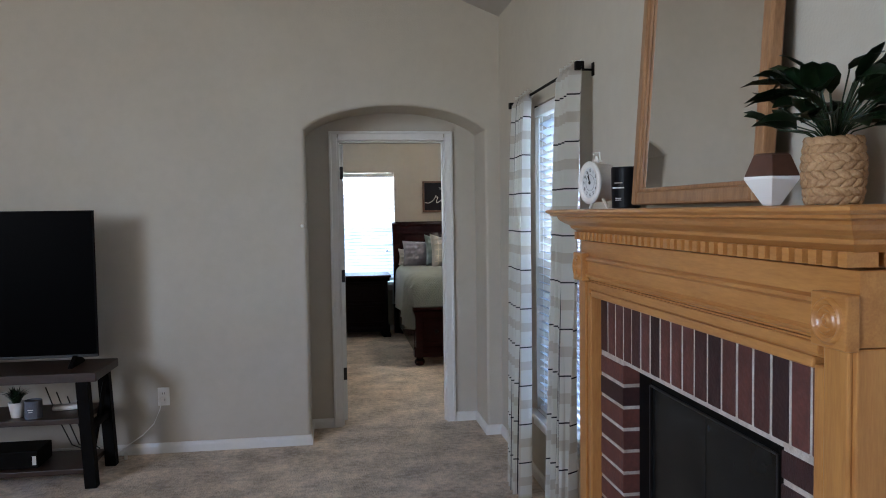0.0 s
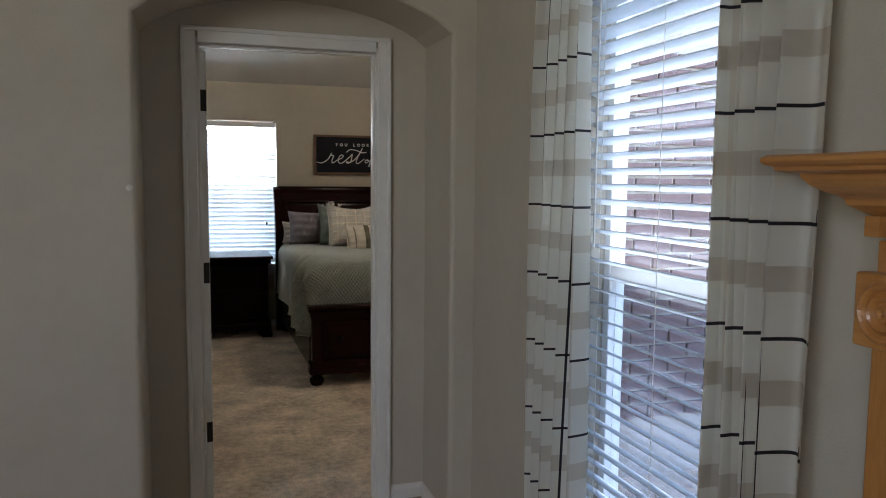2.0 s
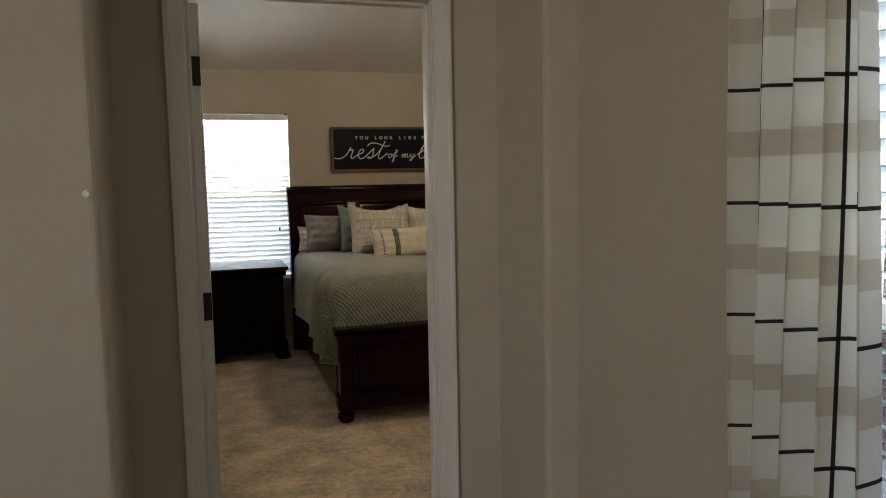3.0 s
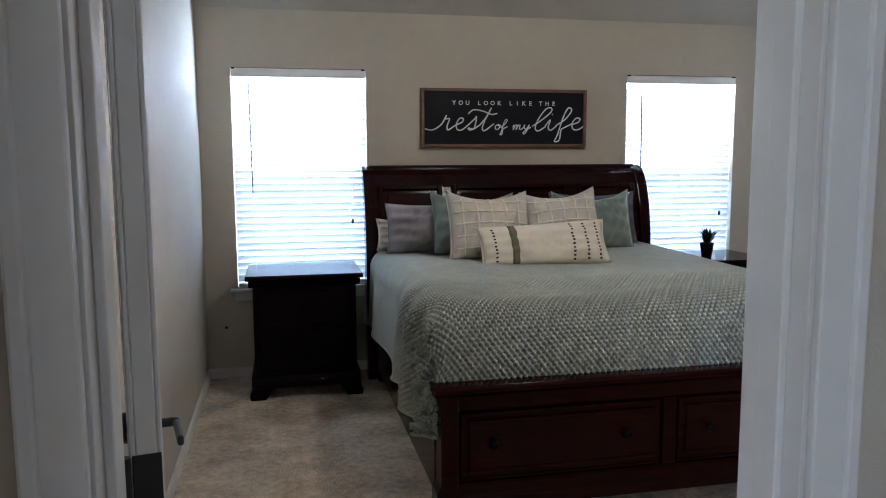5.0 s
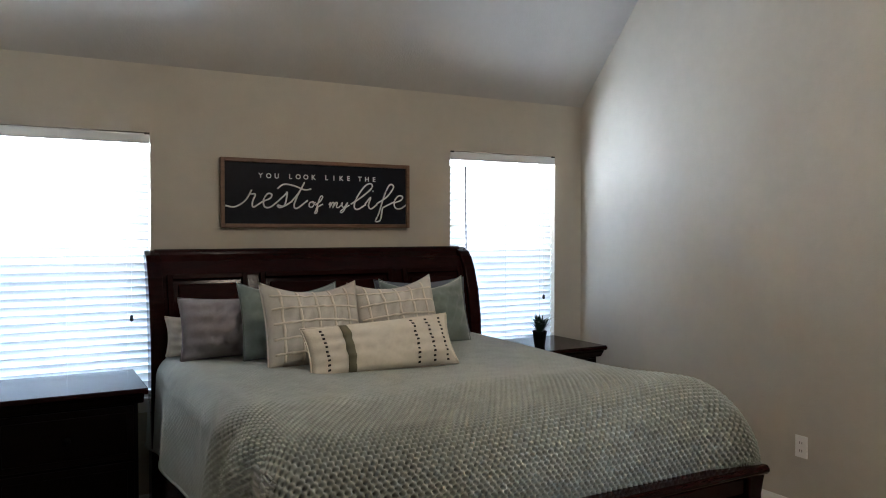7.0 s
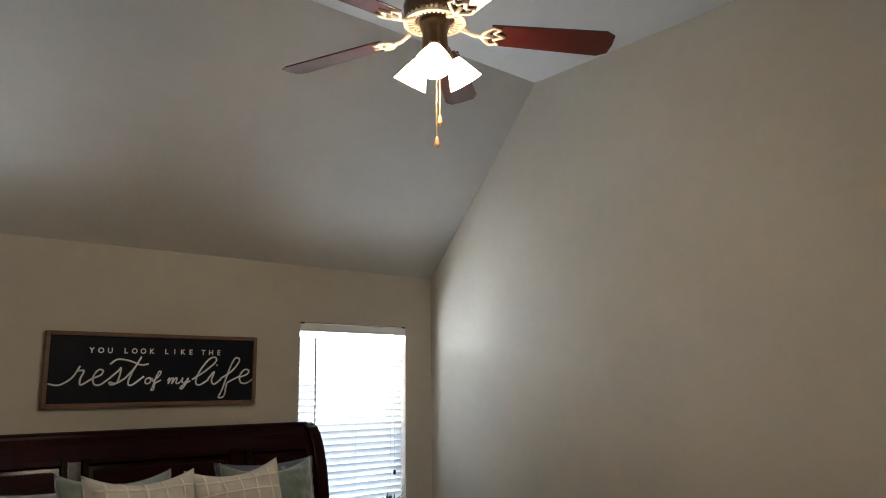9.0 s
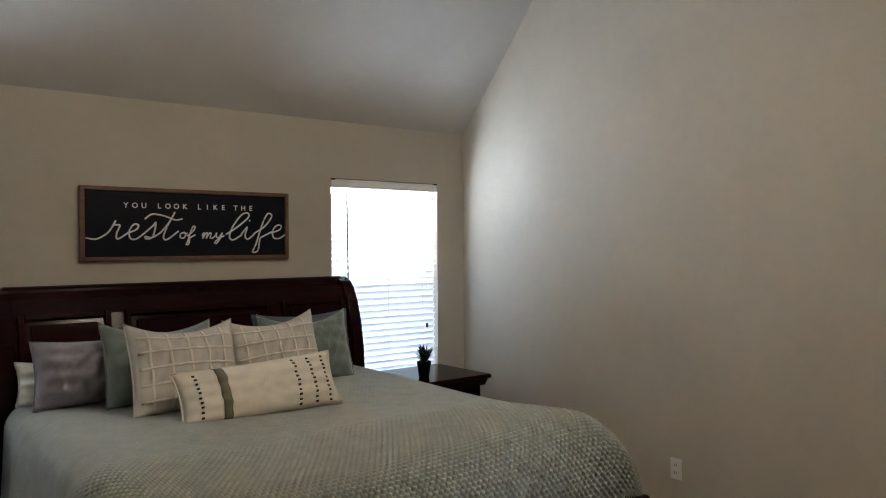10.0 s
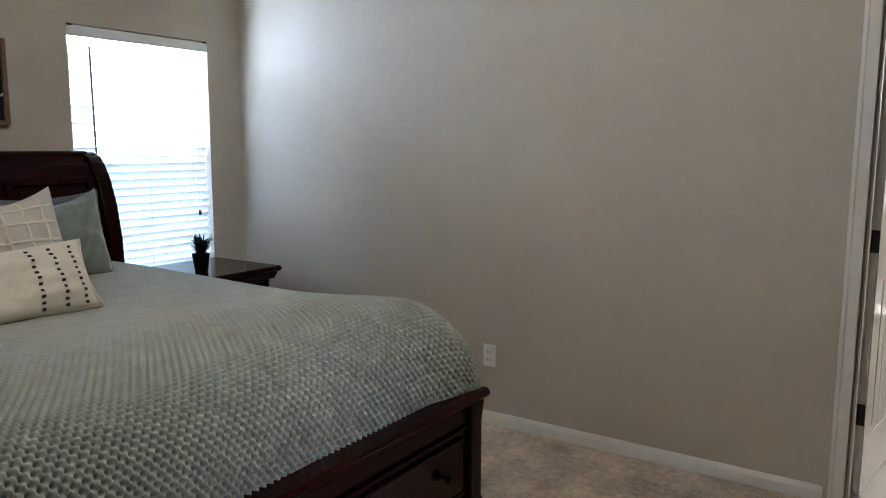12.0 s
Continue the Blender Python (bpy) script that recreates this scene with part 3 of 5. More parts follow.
part("headboard_panel", prism(sleigh(0, 0, 0.15), -H + 0.06, H - 0.06, "x"), CHERRY, bed, smooth=False)
for s in (-1, 1):
    part("headboard_post", prism(sleigh(0.03, 0, 0.0), s * H if s < 0 else H - 0.075, -H + 0.075 if s < 0 else H, "x", 0.006), CHERRY, bed, "curved end post of dark cherry")
part("top_rail", tube([(-H + 0.05, 9.995, 1.365), (H - 0.05, 9.995, 1.365)], 0.03, 14), CHERRY, bed)
for a, b_ in ((-H + 0.095, -0.475), (-0.405, 0.405), (0.475, H - 0.095)):
    frame_bm = bmesh.new()
    for x0, x1, z0, z1 in ((a, a + 0.03, 0.9, 1.272), (b_ - 0.03, b_, 0.9, 1.272), (a + 0.03, b_ - 0.03, 1.242, 1.272), (a + 0.03, b_ - 0.03, 0.9, 0.93)):
        box(x0, x1, -0.026, 0.008, z0 - 0.9, z1 - 0.9, 0.005, frame_bm)
    part("panel_moulding", frame_bm, CHERRY, bed, m=pose(0, 9.80, 0.9, -13.5))
    part("raised_panel", boxes([(a + 0.055, b_ - 0.055, -0.018, 0.006, 0.055, 0.318)], 0.010), CHERRY, bed, m=pose(0, 9.80, 0.9, -13.5))
FY, FX = 7.66, 0.955                              # footboard's face and half width
part("footboard", boxes([(-FX + 0.03, FX - 0.03, FY + 0.025, FY + 0.075, 0.10, 0.56)], 0.004), CHERRY, bed)
part("footboard_cap", prism([(FY - 0.018, 0.545), (FY - 0.03, 0.558), (FY - 0.03, 0.57), (FY - 0.018, 0.582), (FY + 0.085, 0.582), (FY + 0.095, 0.57), (FY + 0.085, 0.55), (FY + 0.02, 0.535)], -FX - 0.02, FX + 0.02, "x", 0.003), CHERRY, bed)
part("footboard_band", boxes([(-FX + 0.06, FX - 0.06, FY + 0.004, FY + 0.024, 0.475, 0.54)], 0.006), CHERRY, bed)
for s in (-1, 1):
    prof = [(FX - 0.075, 0.09), (FX + 0.012, 0.09), (FX + 0.012, 0.16), (FX - 0.005, 0.19), (FX - 0.005, 0.47), (FX + 0.004, 0.51), (FX + 0.014, 0.545), (FX - 0.075, 0.545)]
    part("foot_post", prism([(s * x, z) for x, z in prof], FY - 0.012, FY + 0.10, "y", 0.005), CHERRY, bed)
    part("bun_foot", lathe([(0.025, 0), (0.04, 0.006), (0.052, 0.03), (0.05, 0.052), (0.032, 0.066), (0.036, 0.08), (0.042, 0.09)], 20), CHERRY, bed, m=pose(s * (FX - 0.045), FY + 0.055, 0))
    part("side_rail", boxes([(min(s * (FX - 0.035), s * FX), max(s * (FX - 0.035), s * FX), FY + 0.10, 9.80, 0.12, 0.42)], 0.006), CHERRY, bed)
    part("rear_foot", lathe([(0.025, 0), (0.04, 0.006), (0.05, 0.03), (0.04, 0.12)], 16), CHERRY, bed, m=pose(s * (FX - 0.06), 9.72, 0))
part("bottom_rail", prism([(FY - 0.02, 0.09), (FY + 0.08, 0.09), (FY + 0.08, 0.19), (FY + 0.01, 0.19), (FY - 0.004, 0.175), (FY - 0.008, 0.15), (FY - 0.02, 0.135)], -FX + 0.07, FX - 0.07, "x", 0.003), CHERRY, bed)
part("center_stile", boxes([(-0.03, 0.03, FY + 0.002, FY + 0.026, 0.19, 0.475)], 0.005), CHERRY, bed)
for s in (-1, 1):
    a, b_ = (0.035, FX - 0.08) if s > 0 else (-FX + 0.08, -0.035)
    dr = part("drawer", boxes([(a + 0.005, b_ - 0.005, FY + 0.006, FY + 0.026, 0.20, 0.468), (a + 0.035, b_ - 0.035, FY - 0.004, FY + 0.006, 0.235, 0.435)], 0.006), CHERRY, bed)
    part("drawer_bead", boxes([(a + 0.03, b_ - 0.03, FY - 0.009, FY + 0.004, 0.425, 0.44), (a + 0.03, b_ - 0.03, FY - 0.009, FY + 0.004, 0.23, 0.245), (a + 0.005, b_ - 0.005, FY - 0.003, FY + 0.006, 0.458, 0.468), (a + 0.005, b_ - 0.005, FY - 0.003, FY + 0.006, 0.201, 0.211)], 0.004), CHERRY, bed)
    for x in (a + (b_ - a) * 0.15, a + (b_ - a) * 0.80):
        part("knob", lathe([(0.007, 0), (0.007, 0.012), (0.016, 0.018), (0.019, 0.026), (0.014, 0.034), (0.004, 0.037)], 16), BLACK, dr, "small dark round knob", smooth=True, m=pose(x, FY - 0.004, 0.345) @ spin(90))
part("mattress", boxes([(-0.92, 0.92, FY + 0.20, 9.80, 0.35, 0.80)], 0.06), CREAM, bed)

# ---- waffle-knit coverlet: one grid, draped ----
NU, NV = 1000, 760
u = np.linspace(-1.42, 1.42, NU)                   # across the bed, along the cloth
v = -0.62 + 2.64 * (0.55 * np.linspace(0, 1, NV) + 0.45 * np.linspace(0, 1, NV) ** 2)                   # from the foot hem to the head
U, V = np.meshgrid(u, v)
R = 0.13                                           # rounding at the mattress edge


def drape(s, flat):
    """Arc length s past a flat half-width: how far out, how far down."""
    over = np.maximum(np.abs(s) - flat, 0)
    bend = np.minimum(over, R * np.pi / 2)
    ang = bend / R
    rest = np.maximum(over - R * np.pi / 2, 0)
    return np.sign(s) * (np.minimum(np.abs(s), flat) + R * np.sin(ang) + 0.05 * rest), R * (1 - np.cos(ang)) + rest


ox, dx = drape(U, 0.84)
foot = np.maximum(-V, 0)
RF = 0.20                                          # softer roll at the foot
bend = np.minimum(foot, RF * 1.25) / RF
frest = np.maximum(foot - RF * 1.25, 0)
oy = np.where(V > 0, V, -RF * np.sin(bend) - math.cos(1.25) * frest * np.clip(1 - frest * 2.5, 0.15, 1))
dz = RF * (1 - np.cos(bend)) + math.sin(1.25) * frest
wave = 0.012 * np.sin(U * 5.1 + 1.3 * V) * np.sin(V * 3.7 + 0.6) + 0.008 * np.sin(U * 2.3 - V * 4.4)
side_fold = 0.018 * np.sin(V * 11 + 2 * np.sin(V * 3)) * np.clip((dx - 0.08) / 0.2, 0, 1)
# the foot edge is tucked behind the footboard between the corners, and hangs free at the near left one
tuck = 1 / (1 + np.exp(-(U + 0.93) / 0.03)) * 1 / (1 + np.exp((U - 0.965) / 0.02))
X = BX + ox * np.where(U > 0, 0.97 + 0.014 * np.clip(1.2 - V, 0, 1), 1.0) + side_fold * np.sign(U)
Y = 7.93 + oy
Z = 0.868 - np.maximum(dx, 0) - dz * np.clip(1 - dx / 0.5, 0, 1) + wave * np.clip(1 - dx * 3, 0, 1)
Z += 0.024 * np.exp(-((U - 0.72) / 0.30) ** 2 - ((V + 0.02) / 0.38) ** 2)
Z = np.where(tuck > 0.5, np.maximum(Z, 0.55), Z)
corner = np.clip((0.35 - V) / 0.35, 0, 1) * (U < -0.9)
low = np.where(U < 0, 0.41 - 0.02 * V - 0.30 * corner ** 1.5, 0.44 + 0.10 * np.clip((0.5 - V) / 0.5, 0, 1))
Z = np.where(Z < low, low + 0.02 * (Z - low), Z)
side_y = np.where((U < -0.98) & (V < 0), 7.80 + 0.10 * V + 0.03 * np.sin(U * 40), Y)
Y = np.where((U < -0.98) & (V < 0), side_y, Y)
CELL = 0.0245
big = np.clip(1.15 - np.maximum(V - 0.10, 0) * 2.8, 0.07, 1.15)
egg = np.sin(2 * np.pi * U / CELL) * np.sin(2 * np.pi * V / 0.036)
knit = big * np.where(egg > 0, 0.006 * egg, -0.0185 * np.abs(egg) ** 2.3)
P = np.stack([X, Y, Z], -1)
# the far corner spreads over the footboard
flare = np.clip((U - 0.72) / 0.2, 0, 1) * np.clip(-V / 0.28, 0, 1)
P[..., 0] += 0.015 * flare * (U < 1.0)
P[..., 1] -= 0.05 * flare * (U < 1.0)
P[..., 2] = np.where((flare > 0.02) & (U < 1.0), np.maximum(P[..., 2], 0.586 + 0.012 * np.sin(U * 30)), P[..., 2])
# gathered folds where the near corner hangs free
hang = np.clip((-0.86 - U) / 0.2, 0, 1) * np.clip((0.75 - V) / 0.5, 0, 1)
P[..., 0] -= hang * (0.02 + 0.028 * np.sin(V * 21 + 1.5 * U))
P[..., 1] += hang * 0.015 * np.cos(V * 21 + U * 7)
dU, dV = np.gradient(P, axis=1), np.gradient(P, axis=0)
N = np.cross(dU, dV)
N /= np.maximum(np.linalg.norm(N, axis=-1, keepdims=True), 1e-9)
P = P + N * knit[..., None]
idx = np.arange(NU * NV).reshape(NV, NU)
quads = np.stack([idx[:-1, :-1], idx[:-1, 1:], idx[1:, 1:], idx[1:, :-1]], -1).reshape(-1, 4)
me = bpy.data.meshes.new("coverlet")
me.vertices.add(NU * NV)
me.vertices.foreach_set("co", P.reshape(-1).astype(np.float32))
me.loops.add(len(quads) * 4)
me.loops.foreach_set("vertex_index", quads.reshape(-1).astype(np.int32))
me.polygons.add(len(quads))
me.polygons.foreach_set("loop_start", (np.arange(len(quads)) * 4).astype(np.int32))
me.polygons.foreach_set("loop_total", np.full(len(quads), 4, np.int32))
me.polygons.foreach_set("use_smooth", np.ones(len(quads), bool))
me.update()
me.materials.append(COVER)
spread = thing("coverlet", None, "sage green chunky waffle-knit coverlet spread over the bed", "bedspread")
cloth = new("cloth", me)
cloth.parent = spread
for side_edge in (P[::6, 0], P[::6, -1]):
    part("side_hem", tube([tuple(float(c) for c in q) for q in side_edge], 0.006, 6), COVER, spread, "thick knitted hem", smooth=True)


# ---- pillows ----
def pillow_mesh(wide, high, thick, seed, n=30, slump=0.0, rumple=1.0):
    """A stuffed cushion standing in local x and z, origin at the middle of its bottom edge."""
    rnd = random.Random(seed)
    ph = [rnd.uniform(0, 6) for _ in range(6)]

    def at(a, b, s):
        p, q = 2 * a - 1, 2 * b - 1
        puff = max(0, (1 - abs(p) ** 3)) ** 0.62 * max(0, (1 - abs(q) ** 3)) ** 0.62
        pull = 1 - 0.055 * (1 - abs(q) ** 2) * abs(p) ** 3
        pulz = 1 - 0.06 * (1 - abs(p) ** 2) * abs(q) ** 3
        dent = 1 + 0.10 * math.sin(4 * p + ph[0]) * math.sin(3 * q + ph[1])
        crease = 0.010 * math.sin(9 * p + ph[2] + 3 * q) * abs(q) ** 2 + 0.007 * math.sin(14 * q + ph[3] + 2 * p) * abs(p) + 0.004 * math.sin(23 * p - 9 * q + ph[4])
        crease = rumple * (crease + 0.003 * math.sin(31 * p + 5 * math.sin(4 * q + ph[5])))
        z = high / 2 * (1 + q * pulz) - slump * (1 - p * p) * max(0, q) ** 2
        return (wide / 2 * p * pull, s * (thick / 2 * puff * dent) + crease * puff, z, a * wide, b * high)
    bm = sheet(n, n, lambda a, b: at(a, b, -1))
    join(bm, sheet(n, n, lambda a, b: at(1 - a, b, 1)))
    bmesh.ops.remove_doubles(bm, verts=bm.verts[:], dist=0.0008)
    bmesh.ops.recalc_face_normals(bm, faces=bm.faces[:])
    return bm, at


def pillow(name, wide, high, thick, m, mat, label, seed, slump=0.0, rumple=1.0):
    t = thing(name, m, label, "pillow", "pillows on the bed")
    bm, at = pillow_mesh(wide, high, thick, seed, slump=slump, rumple=rumple)
    part("cushion", bm, mat, t, smooth=True)
    edge_pts = [at(k / 20, 0, -1)[:3] for k in range(21)] + [at(1, k / 20, -1)[:3] for k in range(1, 21)] + [at(1 - k / 20, 1, -1)[:3] for k in range(1, 21)] + [at(0, 1 - k / 20, -1)[:3] for k in range(1, 21)]
    part("piping", tube(edge_pts, 0.004, 6), mat, t, smooth=True)
    return t, at


def strip(t, at, name, a0, a1, b0, b1, mat, lift=0.004, n=16):
    """A woven stripe or stitch that lies on a cushion's front."""
    def on(a, b):
        p = at(a0 + (a1 - a0) * a, b0 + (b1 - b0) * b, -1)
        return (p[0], p[1] - lift, p[2])
    return part(name, sheet(max(2, int(n * (a1 - a0) * 3)), max(2, int(n * (b1 - b0) * 2)), on, 0.0016), mat, t, smooth=True)


TOP = 0.862
pillow("bed_pillow", 0.58, 0.31, 0.22, pose(1.29, 9.50, TOP, -14, 0, 0), MAUVE, "grey-mauve cotton sleeping pillow leaning on the headboard", 1, 0.01, 2.4)
pillow("bed_pillow", 0.60, 0.20, 0.16, pose(1.26, 9.68, TOP, -8, 0, 0), CREAM, "cream pillow with an olive edge, mostly hidden", 2, 0.02, 2.5)
pillow("bed_pillow", 0.60, 0.36, 0.20, pose(2.40, 9.60, TOP, -14, 0, 0), NAVY, "slate cotton sleeping pillow leaning on the headboard", 3, 0.02, 2.0)
pillow("throw_pillow", 0.54, 0.39, 0.20, pose(1.525, 9.34, TOP, -19, 2, 6), SAGE, "square sage green velvet cushion", 4, 0.05, 1.7)
pillow("throw_pillow", 0.50, 0.39, 0.20, pose(2.29, 9.35, TOP, -19, -1, -6), SAGE, "square sage green velvet cushion", 5, 0.06, 1.7)
for x, y, ry, rz, seed, wide in ((1.535, 9.03, 1, 3, 6, 0.49), (1.998, 9.07, -4, -3, 7, 0.455)):
    t, at = pillow("throw_pillow", wide, 0.415, 0.18, pose(x, y, TOP, -21, ry, rz), PLAID, "square cream cushion with a raised windowpane plaid", seed, 0.045, 0.9)
    for k in range(5):
        strip(t, at, "plaid_stripe", 0.13 + 0.17 * k, 0.157 + 0.17 * k, 0.05, 0.95, CREAM), strip(t, at, "plaid_stripe", 0.05, 0.95, 0.13 + 0.17 * k, 0.157 + 0.17 * k, CREAM, 0.0045)
t, at = pillow("lumbar_pillow", 0.735, 0.25, 0.15, pose(1.772, 8.78, TOP - 0.008, -26, -2.5, 0), CREAM, "long cream lumbar cushion with black stitching and an olive stripe", 8)
strip(t, at, "olive_stripe", 0.225, 0.278, 0.0, 1.0, OLIVE)
for a in (0.105, 0.70, 0.81, 0.915):
    for k in range(11):
        b0 = 0.05 + 0.9 * k / 11
        strip(t, at, "stitch", a - 0.0085, a + 0.0085, b0, b0 + 0.034, INK, 0.004, 6)


# ---- nightstands ----
def nightstand(m, label):
    """A bracket-footed chest; local x across, y to the wall, origin under the middle of its front."""
    n = thing("nightstand", m, label, "nightstand", "nightstands beside the bed")
    part("tabletop", prism([(-0.05, 0.728), (-0.062, 0.738), (-0.062, 0.75), (-0.052, 0.759), (0.50, 0.759), (0.50, 0.728)], -0.345, 0.345, "x", 0.004), CHERRY, n)
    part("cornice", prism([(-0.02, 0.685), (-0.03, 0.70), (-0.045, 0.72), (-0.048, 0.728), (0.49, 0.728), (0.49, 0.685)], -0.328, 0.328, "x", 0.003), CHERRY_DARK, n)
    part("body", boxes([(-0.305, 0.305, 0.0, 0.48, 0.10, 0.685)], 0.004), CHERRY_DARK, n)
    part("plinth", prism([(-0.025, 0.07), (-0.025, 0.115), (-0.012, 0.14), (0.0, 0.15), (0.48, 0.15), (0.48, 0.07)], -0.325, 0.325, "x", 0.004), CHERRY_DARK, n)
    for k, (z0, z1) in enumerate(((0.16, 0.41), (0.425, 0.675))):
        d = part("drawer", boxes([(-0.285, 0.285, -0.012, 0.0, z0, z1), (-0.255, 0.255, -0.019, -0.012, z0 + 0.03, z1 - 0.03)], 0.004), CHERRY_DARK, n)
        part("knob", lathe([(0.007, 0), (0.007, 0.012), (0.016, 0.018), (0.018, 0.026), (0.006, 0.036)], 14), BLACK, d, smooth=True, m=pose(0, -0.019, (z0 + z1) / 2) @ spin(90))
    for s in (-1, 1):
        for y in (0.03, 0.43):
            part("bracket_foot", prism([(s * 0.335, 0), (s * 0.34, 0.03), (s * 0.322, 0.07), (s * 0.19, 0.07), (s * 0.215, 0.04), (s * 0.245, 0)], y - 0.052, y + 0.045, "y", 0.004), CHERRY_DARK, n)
    return n


nightstand(pose(0.50, 9.50, 0), "dark cherry two-drawer nightstand under a bright window")
nightstand(pose(3.262, 9.465, 0), "dark cherry nightstand mostly hidden behind the bed")


def spiky_plant(m, r, h, mat_pot, label, seed, count, leaf_len):
    rnd = random.Random(seed)
    t = thing("potted_plant", m, label, "plant")
    part("pot", lathe([(r * 0.7, 0), (r * 0.72, 0.004), (r, h * 0.92), (r * 1.04, h), (r * 0.9, h), (r * 0.86, h * 0.88)], 20), mat_pot, t, smooth=True)
    bm = bmesh.new()
    for _ in range(count):
        a, lean = rnd.uniform(0, 6.28), rnd.uniform(0.1, 0.85)
        n = Vector((math.cos(a), math.sin(a), 0))
        side = Vector((-n.y, n.x, 0)) * leaf_len * 0.07
        base = n * r * 0.4 * rnd.random() + Vector((0, 0, h * 0.88))
        ln = leaf_len * rnd.uniform(0.6, 1.1)
        mid_ = base + n * ln * lean * 0.4 + Vector((0, 0, ln * 0.55))
        tip = base + n * ln * lean + Vector((0, 0, ln * (1 - 0.4 * lean)))
        vs = [bm.verts.new(p) for p in (base - side * 0.5, base + side * 0.5, mid_ + side, mid_ - side, tip)]
        bm.faces.new(vs[:4]), bm.faces.new((vs[3], vs[2], vs[4]))
    bmesh.ops.solidify(bm, geom=bm.faces[:], thickness=0.001)
    part("foliage", bm, LEAF, t)
    return t


spiky_plant(pose(3.20, 9.58, 0.759), 0.045, 0.10, BLACK, "small spiky green plant in a black pot", 3, 60, 0.13)

# ---- sign over the bed ----
sign = thing("wall_sign", pose(1.899, YN - 0.003, 1.711), "black chalkboard-style sign with white script in a wooden frame", "sign")
SW, SH = 1.180, 0.396
part("board", boxes([(-SW / 2 + 0.018, SW / 2 - 0.018, -0.018, -0.002, -SH / 2 + 0.018, SH / 2 - 0.018)]), CHALK, sign)
for r in ((-SW / 2, -SW / 2 + 0.022, -0.032, 0, -SH / 2, SH / 2), (SW / 2 - 0.022, SW / 2, -0.032, 0, -SH / 2, SH / 2), (-SW / 2 + 0.022, SW / 2 - 0.022, -0.032, 0, -SH / 2, -SH / 2 + 0.022), (-SW / 2 + 0.022, SW / 2 - 0.022, -0.032, 0, SH / 2 - 0.022, SH / 2)):
    part("frame_strip", boxes([r], 0.003), WALNUT, sign)


def words(text, size, x, z, shear=0.0, spacing=1.0, fat=0.0, tall=1.0):
    bm = lettering(text, size, 0.001, shear, spacing, fat)
    part("lettering", bm, WHITE, sign, "white painted words", m=pose(x, -0.0195, z, 90) @ Matrix.Diagonal((1, tall, 1, 1)))


for word, x in (("YOU", -0.361), ("LOOK", -0.185), ("LIKE", 0.038), ("THE", 0.254)):
    for k, letter in enumerate(word):
        words(letter, 0.040, x + 0.047 * k, 0.100, fat=0.0008)
# a hand-drawn script alphabet: pen strokes, x-height 1
SCRIPT = {
    "r": (1.15, [(-1.1, 0.1), (-0.5, 0.02), (0.1, 0.5), (0.42, 1.3), (0.36, 1.0), (0.68, 0.98), (0.56, 0.4), (0.66, 0.02), (1.2, 0.45)]),
    "e": (0.95, [(0.05, 0.45), (0.5, 0.7), (0.58, 1.0), (0.32, 1.05), (0.1, 0.6), (0.2, 0.08), (0.55, 0.02), (1.0, 0.45)]),
    "s": (0.95, [(0.05, 0.45), (0.5, 1.0), (0.62, 1.2), (0.62, 0.7), (0.52, 0.15), (0.2, 0.02), (0.1, 0.2), (0.5, 0.12), (1.0, 0.5)]),
    "t": (1.0, [(0.0, 0.45), (0.45, 1.2), (0.75, 2.0), (0.4, 1.0), (0.22, 0.2), (0.45, -0.02), (1.1, 0.6)]),
    "-": (0.0, [(-2.0, 1.45), (-1.6, 1.8), (-0.9, 1.7), (-0.2, 1.42), (0.25, 1.5)]),
    "o": (0.95, [(0.55, 1.0), (0.15, 0.75), (0.15, 0.15), (0.55, 0.05), (0.8, 0.55), (0.6, 1.0), (0.55, 0.8), (1.0, 0.85)]),
    "f": (1.0, [(0.0, 0.4), (0.6, 1.0), (0.95, 1.8), (0.7, 2.0), (0.45, 1.2), (0.2, -0.4), (0.05, -1.0), (0.35, -0.9), (0.4, 0.0), (0.55, 0.2), (1.1, 0.6)]),
    "m": (1.5, [(0.0, 0.5), (0.2, 1.0), (0.12, 0.0), (0.4, 0.9), (0.6, 0.9), (0.5, 0.0), (0.8, 0.9), (1.0, 0.9), (0.95, 0.15), (1.2, 0.05), (1.5, 0.5)]),
    "y": (1.0, [(0.0, 0.6), (0.12, 1.0), (0.12, 0.3), (0.4, 0.15), (0.75, 1.0), (0.5, -0.2), (0.2, -0.9), (0.0, -0.7), (0.4, -0.1), (1.0, 0.5)]),
    "l": (0.85, [(0.0, 0.4), (0.6, 1.0), (1.15, 1.75), (1.05, 2.1), (0.7, 1.85), (0.3, 0.9), (0.22, 0.2), (0.45, 0.0), (0.9, 0.4)]),
    "i": (0.7, [(0.0, 0.4), (0.3, 0.95), (0.22, 0.3), (0.4, 0.02), (0.75, 0.4)]),
    ".": (0.0, [(-0.32, 1.4), (-0.30, 1.43), (-0.28, 1.4)]),
}


def smooth_line(pts, n=6):
    """A smooth curve through points."""
    p = [Vector((*q, 0)) for q in pts]
    p = [2 * p[0] - p[1]] + p + [2 * p[-1] - p[-2]]
    out = []
    for a, b_, c, d in zip(p, p[1:], p[2:], p[3:]):
        for k in range(n):
            t = k / n
            out.append(0.5 * (2 * b_ + (c - a) * t + (2 * a - 5 * b_ + 4 * c - d) * t * t + (3 * b_ - a - 3 * c + d) * t ** 3))
    return out + [p[-2]]


